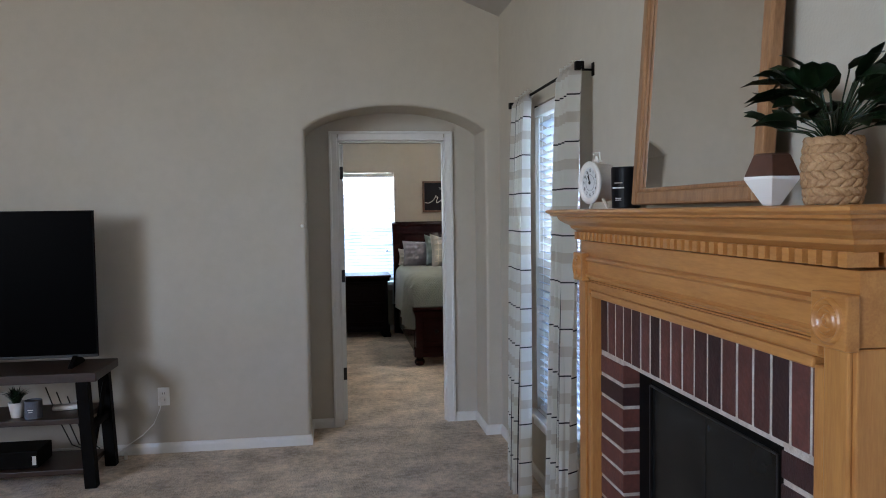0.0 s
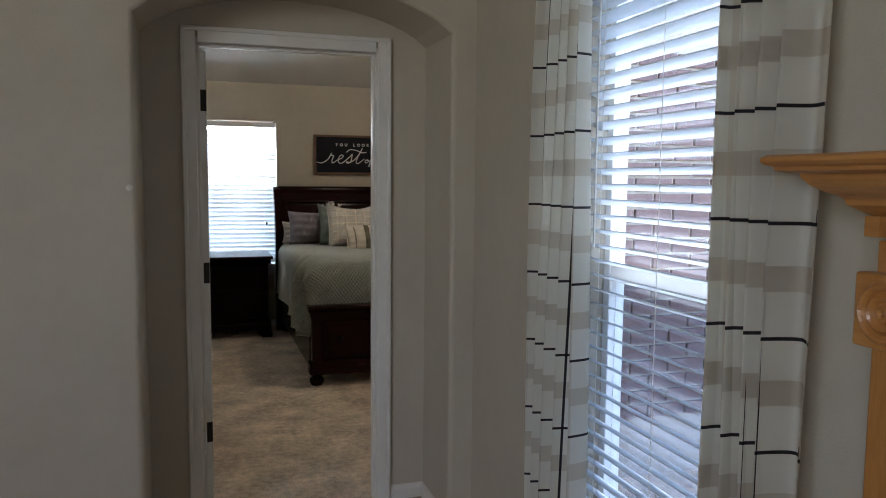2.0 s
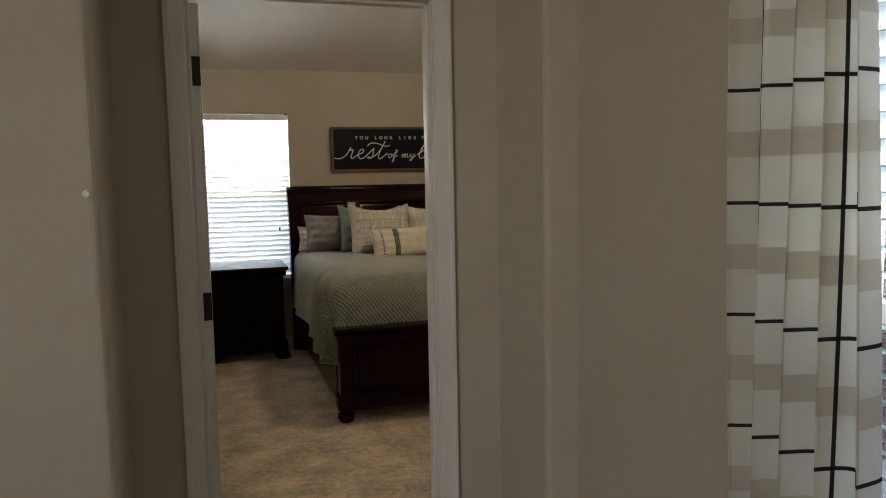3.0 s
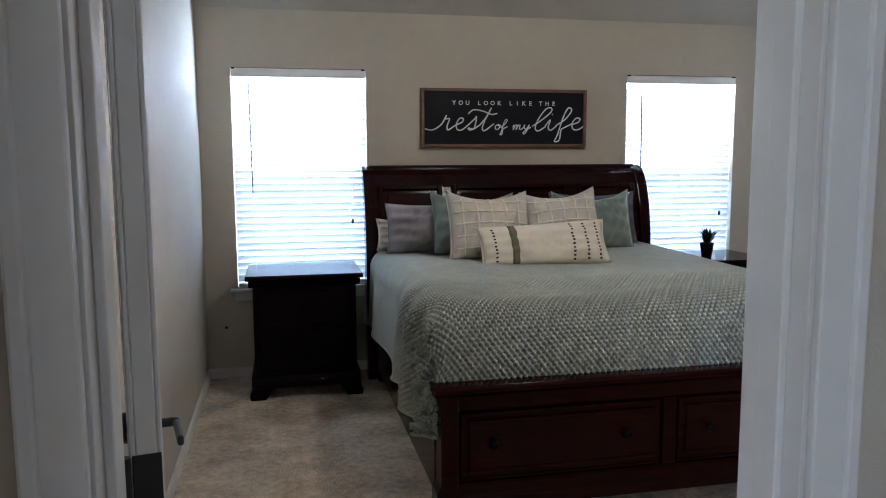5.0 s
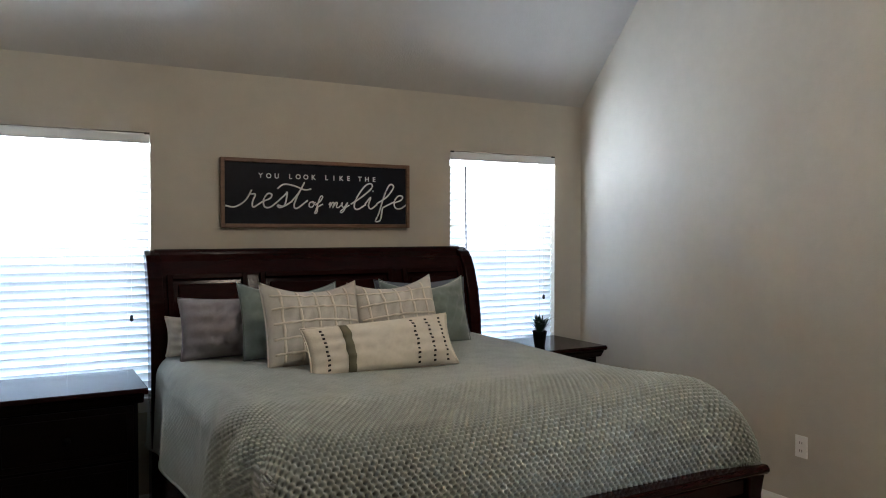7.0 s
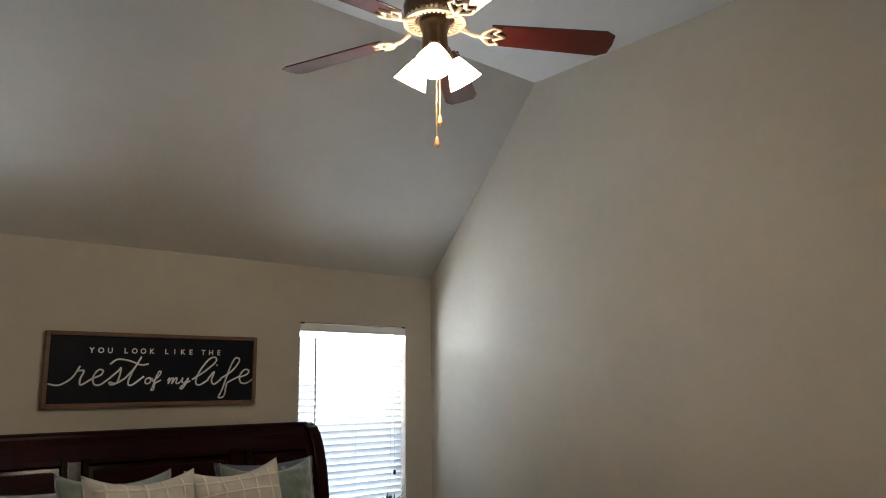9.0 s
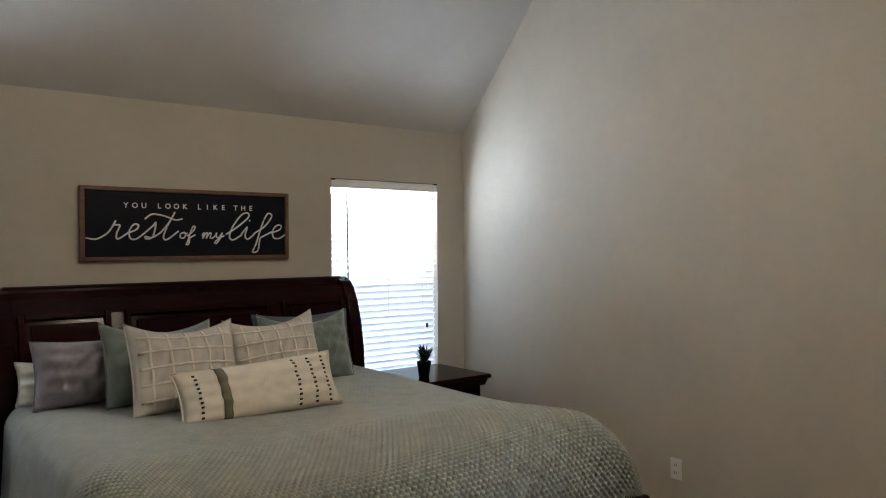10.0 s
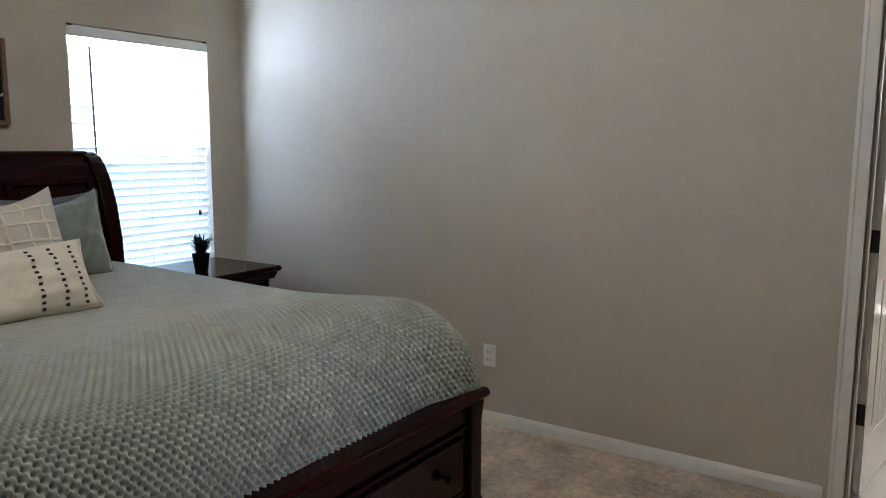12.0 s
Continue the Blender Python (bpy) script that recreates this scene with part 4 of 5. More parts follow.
def script(text, x, z, size, slope, pen, wide=1.2):
    for ch in text:
        step, pts = SCRIPT[ch]
        line = [(x + (wide * q.x + 0.12 * q.y) * size, -0.0185, z + q.y * size) for q in smooth_line(pts)]
        part("brush_letter", tube(line, pen, 6), WHITE, sign, "white brush-script letter", smooth=True)
        x, z = x + wide * step * size, z + slope * step


script("rest-", -0.464, -0.082, 0.076, 0.0, 0.0052)
script("of", -0.078, -0.077, 0.034, 0.0, 0.0044, 1.3)
script("my", 0.050, -0.077, 0.032, 0.0, 0.0042, 1.65)
script("li.fe", 0.190, -0.085, 0.076, 0.003, 0.0052, 1.45)


# ---- outlets and switches ----
def outlet(m, label):
    """A duplex outlet; local x across, y out of the wall."""
    o = thing("wall_outlet", m, label, "outlet")
    part("cover_plate", boxes([(-0.036, 0.036, 0, 0.006, -0.058, 0.058)], 0.003), PLATE, o)
    for z in (-0.021, 0.021):
        s = part("socket", boxes([(-0.017, 0.017, 0.006, 0.009, z - 0.014, z + 0.014)], 0.002), PLATE, o)
        part("slot_pair", boxes([(-0.008, -0.005, 0.0088, 0.0095, z - 0.006, z + 0.006), (0.005, 0.008, 0.0088, 0.0095, z - 0.006, z + 0.006)]), INK, s)
    return o


outlet(pose(XR, 8.228, 0.361, 0, 0, 90), "white duplex wall outlet on the bare greige wall")
outlet(pose(-0.922, YF, 0.364, 0, 0, 180), "white duplex wall outlet with a cord plugged in")
cable_plate = thing("cable_outlet", pose(0.0, YN, 0.34, 0, 0, 180), "beige cable plate beside the nightstand", "outlet")
part("cover_plate", boxes([(-0.036, 0.036, 0, 0.005, -0.058, 0.058)], 0.002), PAINT, cable_plate)
part("cable_jack", lathe([(0.009, 0), (0.009, 0.006), (0.005, 0.007), (0.005, 0.014)], 12), BLACK, cable_plate, m=pose(0, 0.005, 0) @ spin(-90))
cord = bmesh.new()
join(cord, tube([(-0.93, YF - 0.02, 0.345), (-0.94, YF - 0.04, 0.29), (-0.98, YF - 0.035, 0.20), (-1.05, YF - 0.03, 0.13), (-1.16, YF - 0.05, 0.06), (-1.24, YF - 0.09, 0.012)], 0.0035))
box(-0.945, -0.915, YF - 0.03, YF - 0.009, 0.335, 0.36, 0.004, cord)
tagged(part("power_cord", cord, PLATE), "white power cord hanging from the outlet", "cord")
nub = tagged(part("wall_hook", lathe([(0.012, 0), (0.012, 0.004), (0.006, 0.010)], 12), PLATE, m=pose(-0.03, YF, 1.434) @ spin(90)), "tiny white hook on the alcove's edge", "hook")

# ---- ceiling fan ----
fan = thing("ceiling_fan", pose(1.942, 7.653, 2.854), "ceiling fan with cherry blades and three lit frosted shades", "ceiling fan")
part("canopy", lathe([(0.03, 0.66), (0.06, 0.68), (0.072, 0.72), (0.072, 0.735)], 24), BRONZE, fan, smooth=True)
part("downrod", tube([(0, 0, 0.14), (0, 0, 0.69)], 0.0125, 12), BRONZE, fan, smooth=True)
part("motor_housing", lathe([(0.05, 0.045), (0.085, 0.05), (0.108, 0.065), (0.113, 0.095), (0.105, 0.118), (0.07, 0.138), (0.03, 0.15)], 32), BRONZE, fan, smooth=True)
vent = bmesh.new()
for k in range(30):
    a = 2 * math.pi * k / 30
    join(vent, box(0.072, 0.106, -0.004, 0.004, 0.034, 0.05, 0.002), pose(0, 0, 0, 0, 0, math.degrees(a)))
part("vent_grille", vent, IVORY, fan)
part("vent_ring", lathe([(0.100, 0.026), (0.112, 0.028), (0.112, 0.038), (0.100, 0.04), (0.100, 0.026)], 32, False), IVORY, fan)
part("switch_cup", lathe([(0.03, -0.088), (0.044, -0.08), (0.048, -0.06), (0.044, -0.01), (0.055, 0.02), (0.055, 0.048)], 24), BRONZE, fan, smooth=True)
blade_bm = prism([(0.20, -0.055), (0.62, -0.07), (0.655, -0.05), (0.66, 0.0), (0.655, 0.05), (0.62, 0.07), (0.20, 0.055)], -0.003, 0.003, "z", 0.0012)
blade_me, arm_me, curl_me = None, None, None
for k in range(5):
    m = pose(0, 0, 0.004, 0, 0, 39.2 + 72 * k) @ pose(0, 0, 0, -12, 1.4, 0)
    if k == 0:
        b = part("blade", blade_bm, BLADE, fan, "dark cherry fan blade", m=m)
        blade_me = b.data
    else:
        b = new("blade", blade_me)
        b.parent, b.matrix_basis = fan, m
        tagged(b, "dark cherry fan blade")
    if k == 0:
        arm = bmesh.new()
        join(arm, tube([(0.10, 0, 0.012), (0.14, 0, -0.006), (0.18, 0, -0.010), (0.21, 0, -0.007)], 0.008, 8))
        for s in (-1, 1):
            join(arm, tube([(0.165, 0, -0.01), (0.185, s * 0.028, -0.008), (0.205, s * 0.046, -0.007), (0.235, s * 0.04, -0.006), (0.215, s * 0.018, -0.007), (0.255, 0, -0.006)], 0.006, 8))
        a = part("blade_arm", arm, IVORY, fan, "scrolled ivory blade bracket", smooth=True, m=m)
        arm_me = a.data
    else:
        a = new("blade_arm", arm_me)
        a.parent, a.matrix_basis = fan, m
for k, az in enumerate((225, 345, 105)):
    m = pose(0.006, 0, -0.05, 0, 0, az) @ pose(0.042, 0, -0.005, 0, -33, 0)
    part("light_arm", tube([(-0.03, 0, 0.01), (0, 0, 0), (0.0, 0, -0.03)], 0.012), BRONZE, fan, m=m)
    part("socket_cup", lathe([(0.02, -0.055), (0.026, -0.045), (0.022, -0.02), (0.012, -0.015)], 16), BRONZE, fan, m=m)
    part("shade", lathe([(0.020, -0.04), (0.027, -0.05), (0.040, -0.08), (0.052, -0.11), (0.064, -0.14), (0.061, -0.14), (0.038, -0.085), (0.020, -0.054)], 24, False), SHADE, fan, "lit frosted glass bell shade", smooth=True, m=m)
for x, y, ln in ((0.006, 0.0, 0.305), (0.026, 0.006, 0.22)):
    c = part("pull_chain", tube([(x, y, -0.085), (x, y, -0.085 - ln)], 0.0018, 6), BRASS, fan)
    part("chain_pull", lathe([(0.002, 0), (0.006, -0.008), (0.010, -0.03), (0.006, -0.04)], 12), OAK, c, "small wooden pull", m=pose(x, y, -0.085 - ln))
for az in (225, 345, 105):
    d = Vector((math.cos(radians(az)), math.sin(radians(az)), 0))
    lamp("fan_bulb", "POINT", Matrix.Translation(Vector((1.942, 7.653, 2.854 - 0.165)) + d * 0.113), 0.95, (1.0, 0.83, 0.62), size=0.075)


# ---- fireplace ----
FC, FA = 2.4475, 1.14                              # middle along the wall; face of the surround
fire = thing("fireplace_mantel", pose(0, FC, 0), "honey oak fireplace mantel with dentil moulding and carved corner blocks", "fireplace mantel")
LW, IN, OUT = 0.808, 0.695, 1.18                  # outer half width, inner half width, top of the opening
for s in (-1, 1):
    a, b_ = sorted((s * (IN + 0.012), s * LW))
    part("leg", boxes([(FA + 0.008, XE - 0.002, a, b_, 0.0, 1.24)], 0.004), OAK_UP, fire)
    a, b_ = sorted((s * (IN + 0.03), s * (LW - 0.01)))
    part("leg_face", boxes([(FA - 0.004, FA + 0.008, a, b_, 0.12, 1.235)], 0.004), OAK_UP, fire)
    a, b_ = sorted((s * (IN - 0.012), s * (IN + 0.025)))
    part("inner_trim", boxes([(FA + 0.003, FA + 0.05, a, b_, 0.0, OUT + 0.01)], 0.006), OAK_UP, fire)
    a, b_ = sorted((s * (IN + 0.012), s * (LW + 0.008)))
    blk = part("corner_block", boxes([(FA - 0.022, FA + 0.008, a, b_, 1.236, 1.345)], 0.004), OAK, fire)
    for r0, r1 in ((0.044, 0.036), (0.028, 0.021), (0.012, 0.002)):
        part("rosette_ring", lathe([(r1 - 0.004 if r1 > 0.01 else 0.001, 0.0), (r1, 0.005), ((r0 + r1) / 2, 0.008), (r0, 0.005), (r0 + 0.003, 0.0)], 28, False), OAK, blk, "turned rosette ring", m=pose(FA - 0.022, s * (IN + LW + 0.02) / 2, 1.29) @ spin(0, -90, 0))
    a, b_ = sorted((s * (IN + 0.0), s * (LW + 0.004)))
    part("plinth_block", boxes([(FA - 0.012, FA + 0.008, a, b_, 0.0, 0.12)], 0.004), OAK_UP, fire)
part("lintel_trim", boxes([(FA + 0.003, FA + 0.05, -IN + 0.014, IN - 0.014, OUT - 0.002, OUT + 0.024)], 0.006), OAK, fire)
for r in ((FA + 0.01, XE - 0.002, -IN - 0.01, IN + 0.01, OUT + 0.024, 1.24), (FA + 0.010, XE - 0.002, -LW, LW, 1.242, 1.390), (FA + 0.050, XE - 0.002, -LW + 0.03, LW - 0.03, 1.3915, 1.42)):
    part("frieze_board", boxes([r], 0.002), OAK, fire)
part("frieze_band", prism([(FA + 0.01, 1.248), (FA - 0.006, 1.254), (FA - 0.010, 1.262), (FA + 0.0, 1.27), (FA + 0.0, 1.312), (FA - 0.010, 1.32), (FA - 0.006, 1.328), (FA + 0.01, 1.334)], -IN - 0.010, IN + 0.010, "y"), OAK, fire)
part("frieze_step", boxes([(FA - 0.001, FA + 0.012, -IN - 0.008, IN + 0.008, OUT + 0.03, 1.236)], 0.003), OAK, fire)
count = 36
first = None
for k in range(count):
    y = -LW + 0.012 + (2 * LW - 0.024) * k / (count - 1)
    if first is None:
        first = part("dentil", boxes([(-0.018, 0.049, -0.0130, 0.0130, -0.006, 0.024)], 0.0012), OAK, fire)
        d = first
    else:
        d = new("dentil", first.data)
        d.parent = fire
    d.matrix_basis = pose(FA, y, 1.402)
for s in (-1, 1):
    for k in range(3):
        d = new("dentil", first.data)
        d.parent = fire
        d.matrix_basis = pose(FA + 0.040 + 0.043 * k, s * (LW - 0.030), 1.402, 0, 0, -90 * s)


def crown(levels, back):
    """A moulding round three sides: levels of (overhang, z)."""
    bm = bmesh.new()
    rings = [[bm.verts.new(p) for p in ((back, -LW - 1.2 * o, z), (FA - o, -LW - 1.2 * o, z), (FA - o, LW + 1.2 * o, z), (back, LW + 1.2 * o, z))] for o, z in levels]
    for a, b_ in zip(rings, rings[1:]):
        for k in range(3):
            bm.faces.new((a[k], a[k + 1], b_[k + 1], b_[k]))
        bm.faces.new((a[3], a[0], b_[0], b_[3]))
    bm.faces.new(rings[0][::-1]), bm.faces.new(rings[-1])
    bmesh.ops.recalc_face_normals(bm, faces=bm.faces[:])
    return bm


part("crown_moulding", crown([(0.0, 1.424), (0.024, 1.441), (0.026, 1.449), (0.030, 1.453), (0.042, 1.459), (0.056, 1.469), (0.064, 1.479), (0.066, 1.487)], XE - 0.002), OAK, fire)
part("mantel_shelf", crown([(0.075, 1.487), (0.088, 1.491), (0.090, 1.497), (0.098, 1.500), (0.103, 1.505), (0.102, 1.511), (0.096, 1.515)], XE - 0.002), OAK, fire)

# brick facing and firebox
BFX = 1.185
facing = tagged(thing("brick_surround", pose(0, FC, 0)), "dark red brick facing with pale mortar round the firebox", "brickwork", kind="structure")
part("mortar_bed", boxes([(BFX + 0.003, XE, -IN, -0.513, 0, OUT), (BFX + 0.003, XE, 0.463, IN, 0, OUT), (BFX + 0.003, XE, -0.513, 0.463, 0.968, OUT)]), MORTAR, facing)


def brick_material():
    m = material("fired_brick", (0.13, 0.045, 0.035), 0.6, second=(0.07, 0.028, 0.024), scale=9, bump=0.5, bump_scale=70)
    nt, b = m.node_tree, m.node_tree.nodes["Principled BSDF"]
    info, mix = nt.nodes.new("ShaderNodeObjectInfo"), nt.nodes.new("ShaderNodeMix")
    ramp = nt.nodes.new("ShaderNodeValToRGB")
    ramp.color_ramp.elements[0].color, ramp.color_ramp.elements[1].color = (0.32, 0.30, 0.36, 1), (1.15, 1.1, 1.05, 1)
    ramp.color_ramp.elements[0].position, ramp.color_ramp.elements[1].position = 0.12, 0.55
    nt.links.new(info.outputs["Random"], ramp.inputs[0])
    mix.data_type, mix.blend_type, mix.inputs[0].default_value = "RGBA", "MULTIPLY", 1.0
    src = b.inputs["Base Color"].links[0].from_socket
    nt.links.new(src, mix.inputs[6]), nt.links.new(ramp.outputs[0], mix.inputs[7]), nt.links.new(mix.outputs[2], b.inputs["Base Color"])
    return m


BRICKS = brick_material()
n = 18
w_ = (2 * IN - 0.008) / n
soldier = None
for k in range(n):
    y = -IN + 0.004 + w_ * (k + 0.5)
    if soldier is None:
        soldier = part("brick", boxes([(-0.012, 0.03, -w_ / 2 + 0.006, w_ / 2 - 0.006, 0, 0.203)], 0.003), BRICKS, facing)
        b = soldier
    else:
        b = new("brick", soldier.data)
        b.parent = facing
    b.matrix_basis = pose(BFX + 0.012 + random.uniform(-0.001, 0.001), y, 0.972)
course = None
for s, y0, y1 in ((-1, -IN + 0.004, -0.507), (1, 0.459, IN - 0.004)):
    for k in range(12):
        if course is None:
            course = part("brick", boxes([(-0.012, 0.062, -0.5, 0.5, 0, 0.066)], 0.003), BRICKS, facing)
            b = course
        else:
            b = new("brick", course.data)
            b.parent = facing
        b.matrix_basis = pose(BFX + 0.012 + random.uniform(-0.001, 0.001), (y0 + y1) / 2, 0.886 - k * 0.0795) @ Matrix.Diagonal((1, y1 - y0, 1, 1))
box_ = thing("firebox", pose(0, FC, 0), "black metal firebox with smoked glass doors", "fireplace insert")
part("shell", boxes([(XE + 0.45, XE + 0.47, -0.55, 0.50, 0, 0.99), (XE - 0.025, XE + 0.45, -0.55, -0.513, 0, 0.968), (XE - 0.025, XE + 0.45, 0.463, 0.50, 0, 0.968), (XE + 0.0, XE + 0.45, -0.513, 0.463, 0.968, 0.99)]), BLACK, box_)
part("door_frame", boxes([(XE - 0.035, XE - 0.005, -0.508, -0.40, 0, 0.962), (XE - 0.035, XE - 0.005, 0.35, 0.458, 0, 0.962), (XE - 0.035, XE - 0.005, -0.40, 0.35, 0.90, 0.962), (XE - 0.035, XE - 0.005, -0.40, 0.35, 0, 0.08)], 0.003), BLACK, box_)
part("frame_edge", boxes([(XE - 0.041, XE - 0.0355, -0.408, -0.40, 0.08, 0.905), (XE - 0.041, XE - 0.0355, 0.35, 0.358, 0.08, 0.905), (XE - 0.041, XE - 0.0355, -0.40, 0.35, 0.90, 0.907)], 0.001), HINGE, box_)
for y0, y1 in ((-0.398, -0.027), (-0.023, 0.348)):
    g = part("glass_door", boxes([(XE - 0.030, XE - 0.024, y0, y1, 0.082, 0.898)], 0.001), DARKGLASS, box_)
    yk = y1 - 0.035 if y0 < -0.1 else y0 + 0.035
    part("door_pull", join(tube([(XE - 0.03, yk, 0.50), (XE - 0.06, yk, 0.50), (XE - 0.06, yk, 0.60), (XE - 0.03, yk, 0.60)], 0.005), lathe([(0.009, 0.47), (0.009, 0.63)], 10), pose(XE - 0.062, yk, 0)), BLACK, g)
part("lintel_bar", boxes([(BFX + 0.004, XE - 0.04, -0.508, 0.458, 0.958, 0.968)], 0.001), MORTAR, facing, "thin pale steel lintel")

# ---- on the mantel ----
SZ = 1.516
mir = thing("leaning_mirror", pose(1.272, 2.408, SZ) @ spin(0, 4.0, 0) @ pose(-0.08, 0, 0.004), "oak-framed mirror leaning on the mantel against the wall", "mirror")
MW, MH = 0.392, 1.02
part("mirror_pane", boxes([(-0.004, 0.004, -MW + 0.05, MW - 0.05, 0.05, MH - 0.05)]), MIRROR, mir)
part("backing", boxes([(0.006, 0.016, -MW + 0.02, MW - 0.02, 0.02, MH - 0.02)]), INK, mir)
for r in ((-MW, -MW + 0.042, 0, MH), (MW - 0.042, MW, 0, MH), (-MW + 0.042, MW - 0.042, 0, 0.042), (-MW + 0.042, MW - 0.042, MH - 0.042, MH)):
    part("frame_rail", boxes([(-0.022, 0.014, *r)], 0.007), FRAME_OAK, mir)
for r in ((-MW + 0.042, -MW + 0.054, 0.042, MH - 0.042), (MW - 0.054, MW - 0.042, 0.042, MH - 0.042), (-MW + 0.054, MW - 0.054, 0.042, 0.054), (-MW + 0.054, MW - 0.054, MH - 0.054, MH - 0.042)):
    part("inner_bead", boxes([(-0.014, -0.004, *r)], 0.003), FRAME_OAK, mir)

clock = thing("table_clock", pose(1.160, 3.105, SZ) @ spin(0, 0, -79) @ Matrix.Scale(1.17, 4), "chipped white vintage alarm clock standing on the mantel", "clock")
CR, CZ = 0.062, 0.084
turn = pose(0, 0, CZ) @ spin(90, 0, 0)
part("case", lathe([(0.05, -0.05), (CR - 0.004, -0.046), (CR, -0.03), (CR, 0.016), (CR + 0.006, 0.02), (CR + 0.007, 0.028), (CR, 0.033), (CR - 0.010, 0.031), (CR - 0.012, 0.022)], 40), CLOCKWHITE, clock, smooth=True, m=turn)
face = part("dial", lathe([(CR - 0.011, 0.020), (CR - 0.011, 0.0235)], 40), CLOCKFACE, clock, m=turn)
for h in range(12):
    a = radians(90 - 30 * (h + 1))
    part("numeral", lettering(str(h + 1), 0.015, 0.0003), HINGE, face, "dark printed numeral", m=pose(math.cos(a) * 0.039, math.sin(a) * 0.039, 0.0242))
part("dial_ring", lathe([(0.0258, 0.0236), (0.0258, 0.0242), (0.0265, 0.0242), (0.0265, 0.0236)], 36, False), HINGE, face)
for ang, ln, w_ in ((118, 0.026, 0.0022), (110, 0.036, 0.0016)):
    part("clock_hand", boxes([(0, ln, -w_, w_, 0.0246, 0.0256)]), INK, face, "black pointer", m=spin(0, 0, ang))
part("hub", lathe([(0.006, 0.0256), (0.005, 0.0272)], 16), INK, face)
for s in (-1, 1):
    part("clock_foot", tube([(s * 0.030, 0.004, 0.034), (s * 0.052, 0.008, 0.006), (s * 0.056, 0.008, 0.004)], 0.0045), CLOCKWHITE, clock)
part("top_stem", lathe([(0.006, CZ + CR - 0.004), (0.010, CZ + CR + 0.004), (0.006, CZ + CR + 0.016), (0.003, CZ + CR + 0.024)], 14), CLOCKWHITE, clock)
hz = CZ + CR
part("carry_handle", tube([(-0.03, 0, hz + 0.006), (-0.022, 0, hz + 0.006), (-0.019, 0, hz + 0.034), (0.019, 0, hz + 0.034), (0.022, 0, hz + 0.006), (0.03, 0, hz + 0.006)], 0.0028), CLOCKWHITE, clock)

jar = thing("candle_jar", pose(1.205, 2.925, SZ), "matte black candle jar with small pale print", "candle")
part("jar", lathe([(0.046, 0), (0.05, 0.003), (0.052, 0.140), (0.051, 0.146), (0.047, 0.146), (0.046, 0.12)], 36), WAX, jar, smooth=False)
for z, ww in ((0.088, 0.030), (0.072, 0.045), (0.070, 0.045), (0.034, 0.022), (0.028, 0.022)):
    part("print_bar", boxes([(-0.0535, -0.0515, -ww / 2, ww / 2, z, z + 0.0025)]), WHITE, jar, "tiny pale print", m=spin(0, 0, 38))

bowl = thing("geometric_planter", pose(1.115, 1.875, SZ) @ Matrix.Scale(1.17, 4), "white faceted planter with a brown dipped top", "planter")
part("lower_cup", lathe([(0.016, 0), (0.018, 0.002), (0.054, 0.048), (0.055, 0.053), (0.048, 0.053)], 6), CERAMIC, bowl)
part("upper_facet", lathe([(0.053, 0.0535), (0.053, 0.056), (0.036, 0.092), (0.030, 0.096), (0.028, 0.08)], 6), TERRA, bowl)

bask = thing("basket_plant", pose(1.160, 1.732, SZ), "leafy green plant in a woven seagrass basket", "plant")
weave = bmesh.new()
rw = random.Random(4)
for r in range(8):
    z = 0.010 + r * 0.0163
    for k in range(15):
        a = 2 * math.pi * (k + 0.5 * (r % 2)) / 15
        rad = 0.049 + 0.006 * math.sin(r * 0.42)
        own = lathe([(0.001, -0.019), (0.0065, -0.013), (0.0092, -0.002), (0.008, 0.007), (0.001, 0.019)], 7)
        join(weave, own, pose(rad * math.cos(a), rad * math.sin(a), z, 0, 0, math.degrees(a) + rw.uniform(-6, 6)) @ spin((64 if r % 2 else 116) + rw.uniform(-8, 8), 0, 0) @ Matrix.Diagonal((0.75, 1.05, 1, 1)))
part("weave", weave, WICKER, bask, smooth=True)
part("liner", lathe([(0.044, 0.002), (0.052, 0.06), (0.049, 0.132), (0.045, 0.132), (0.040, 0.11)], 20), WICKER, bask)
rnd = random.Random(11)
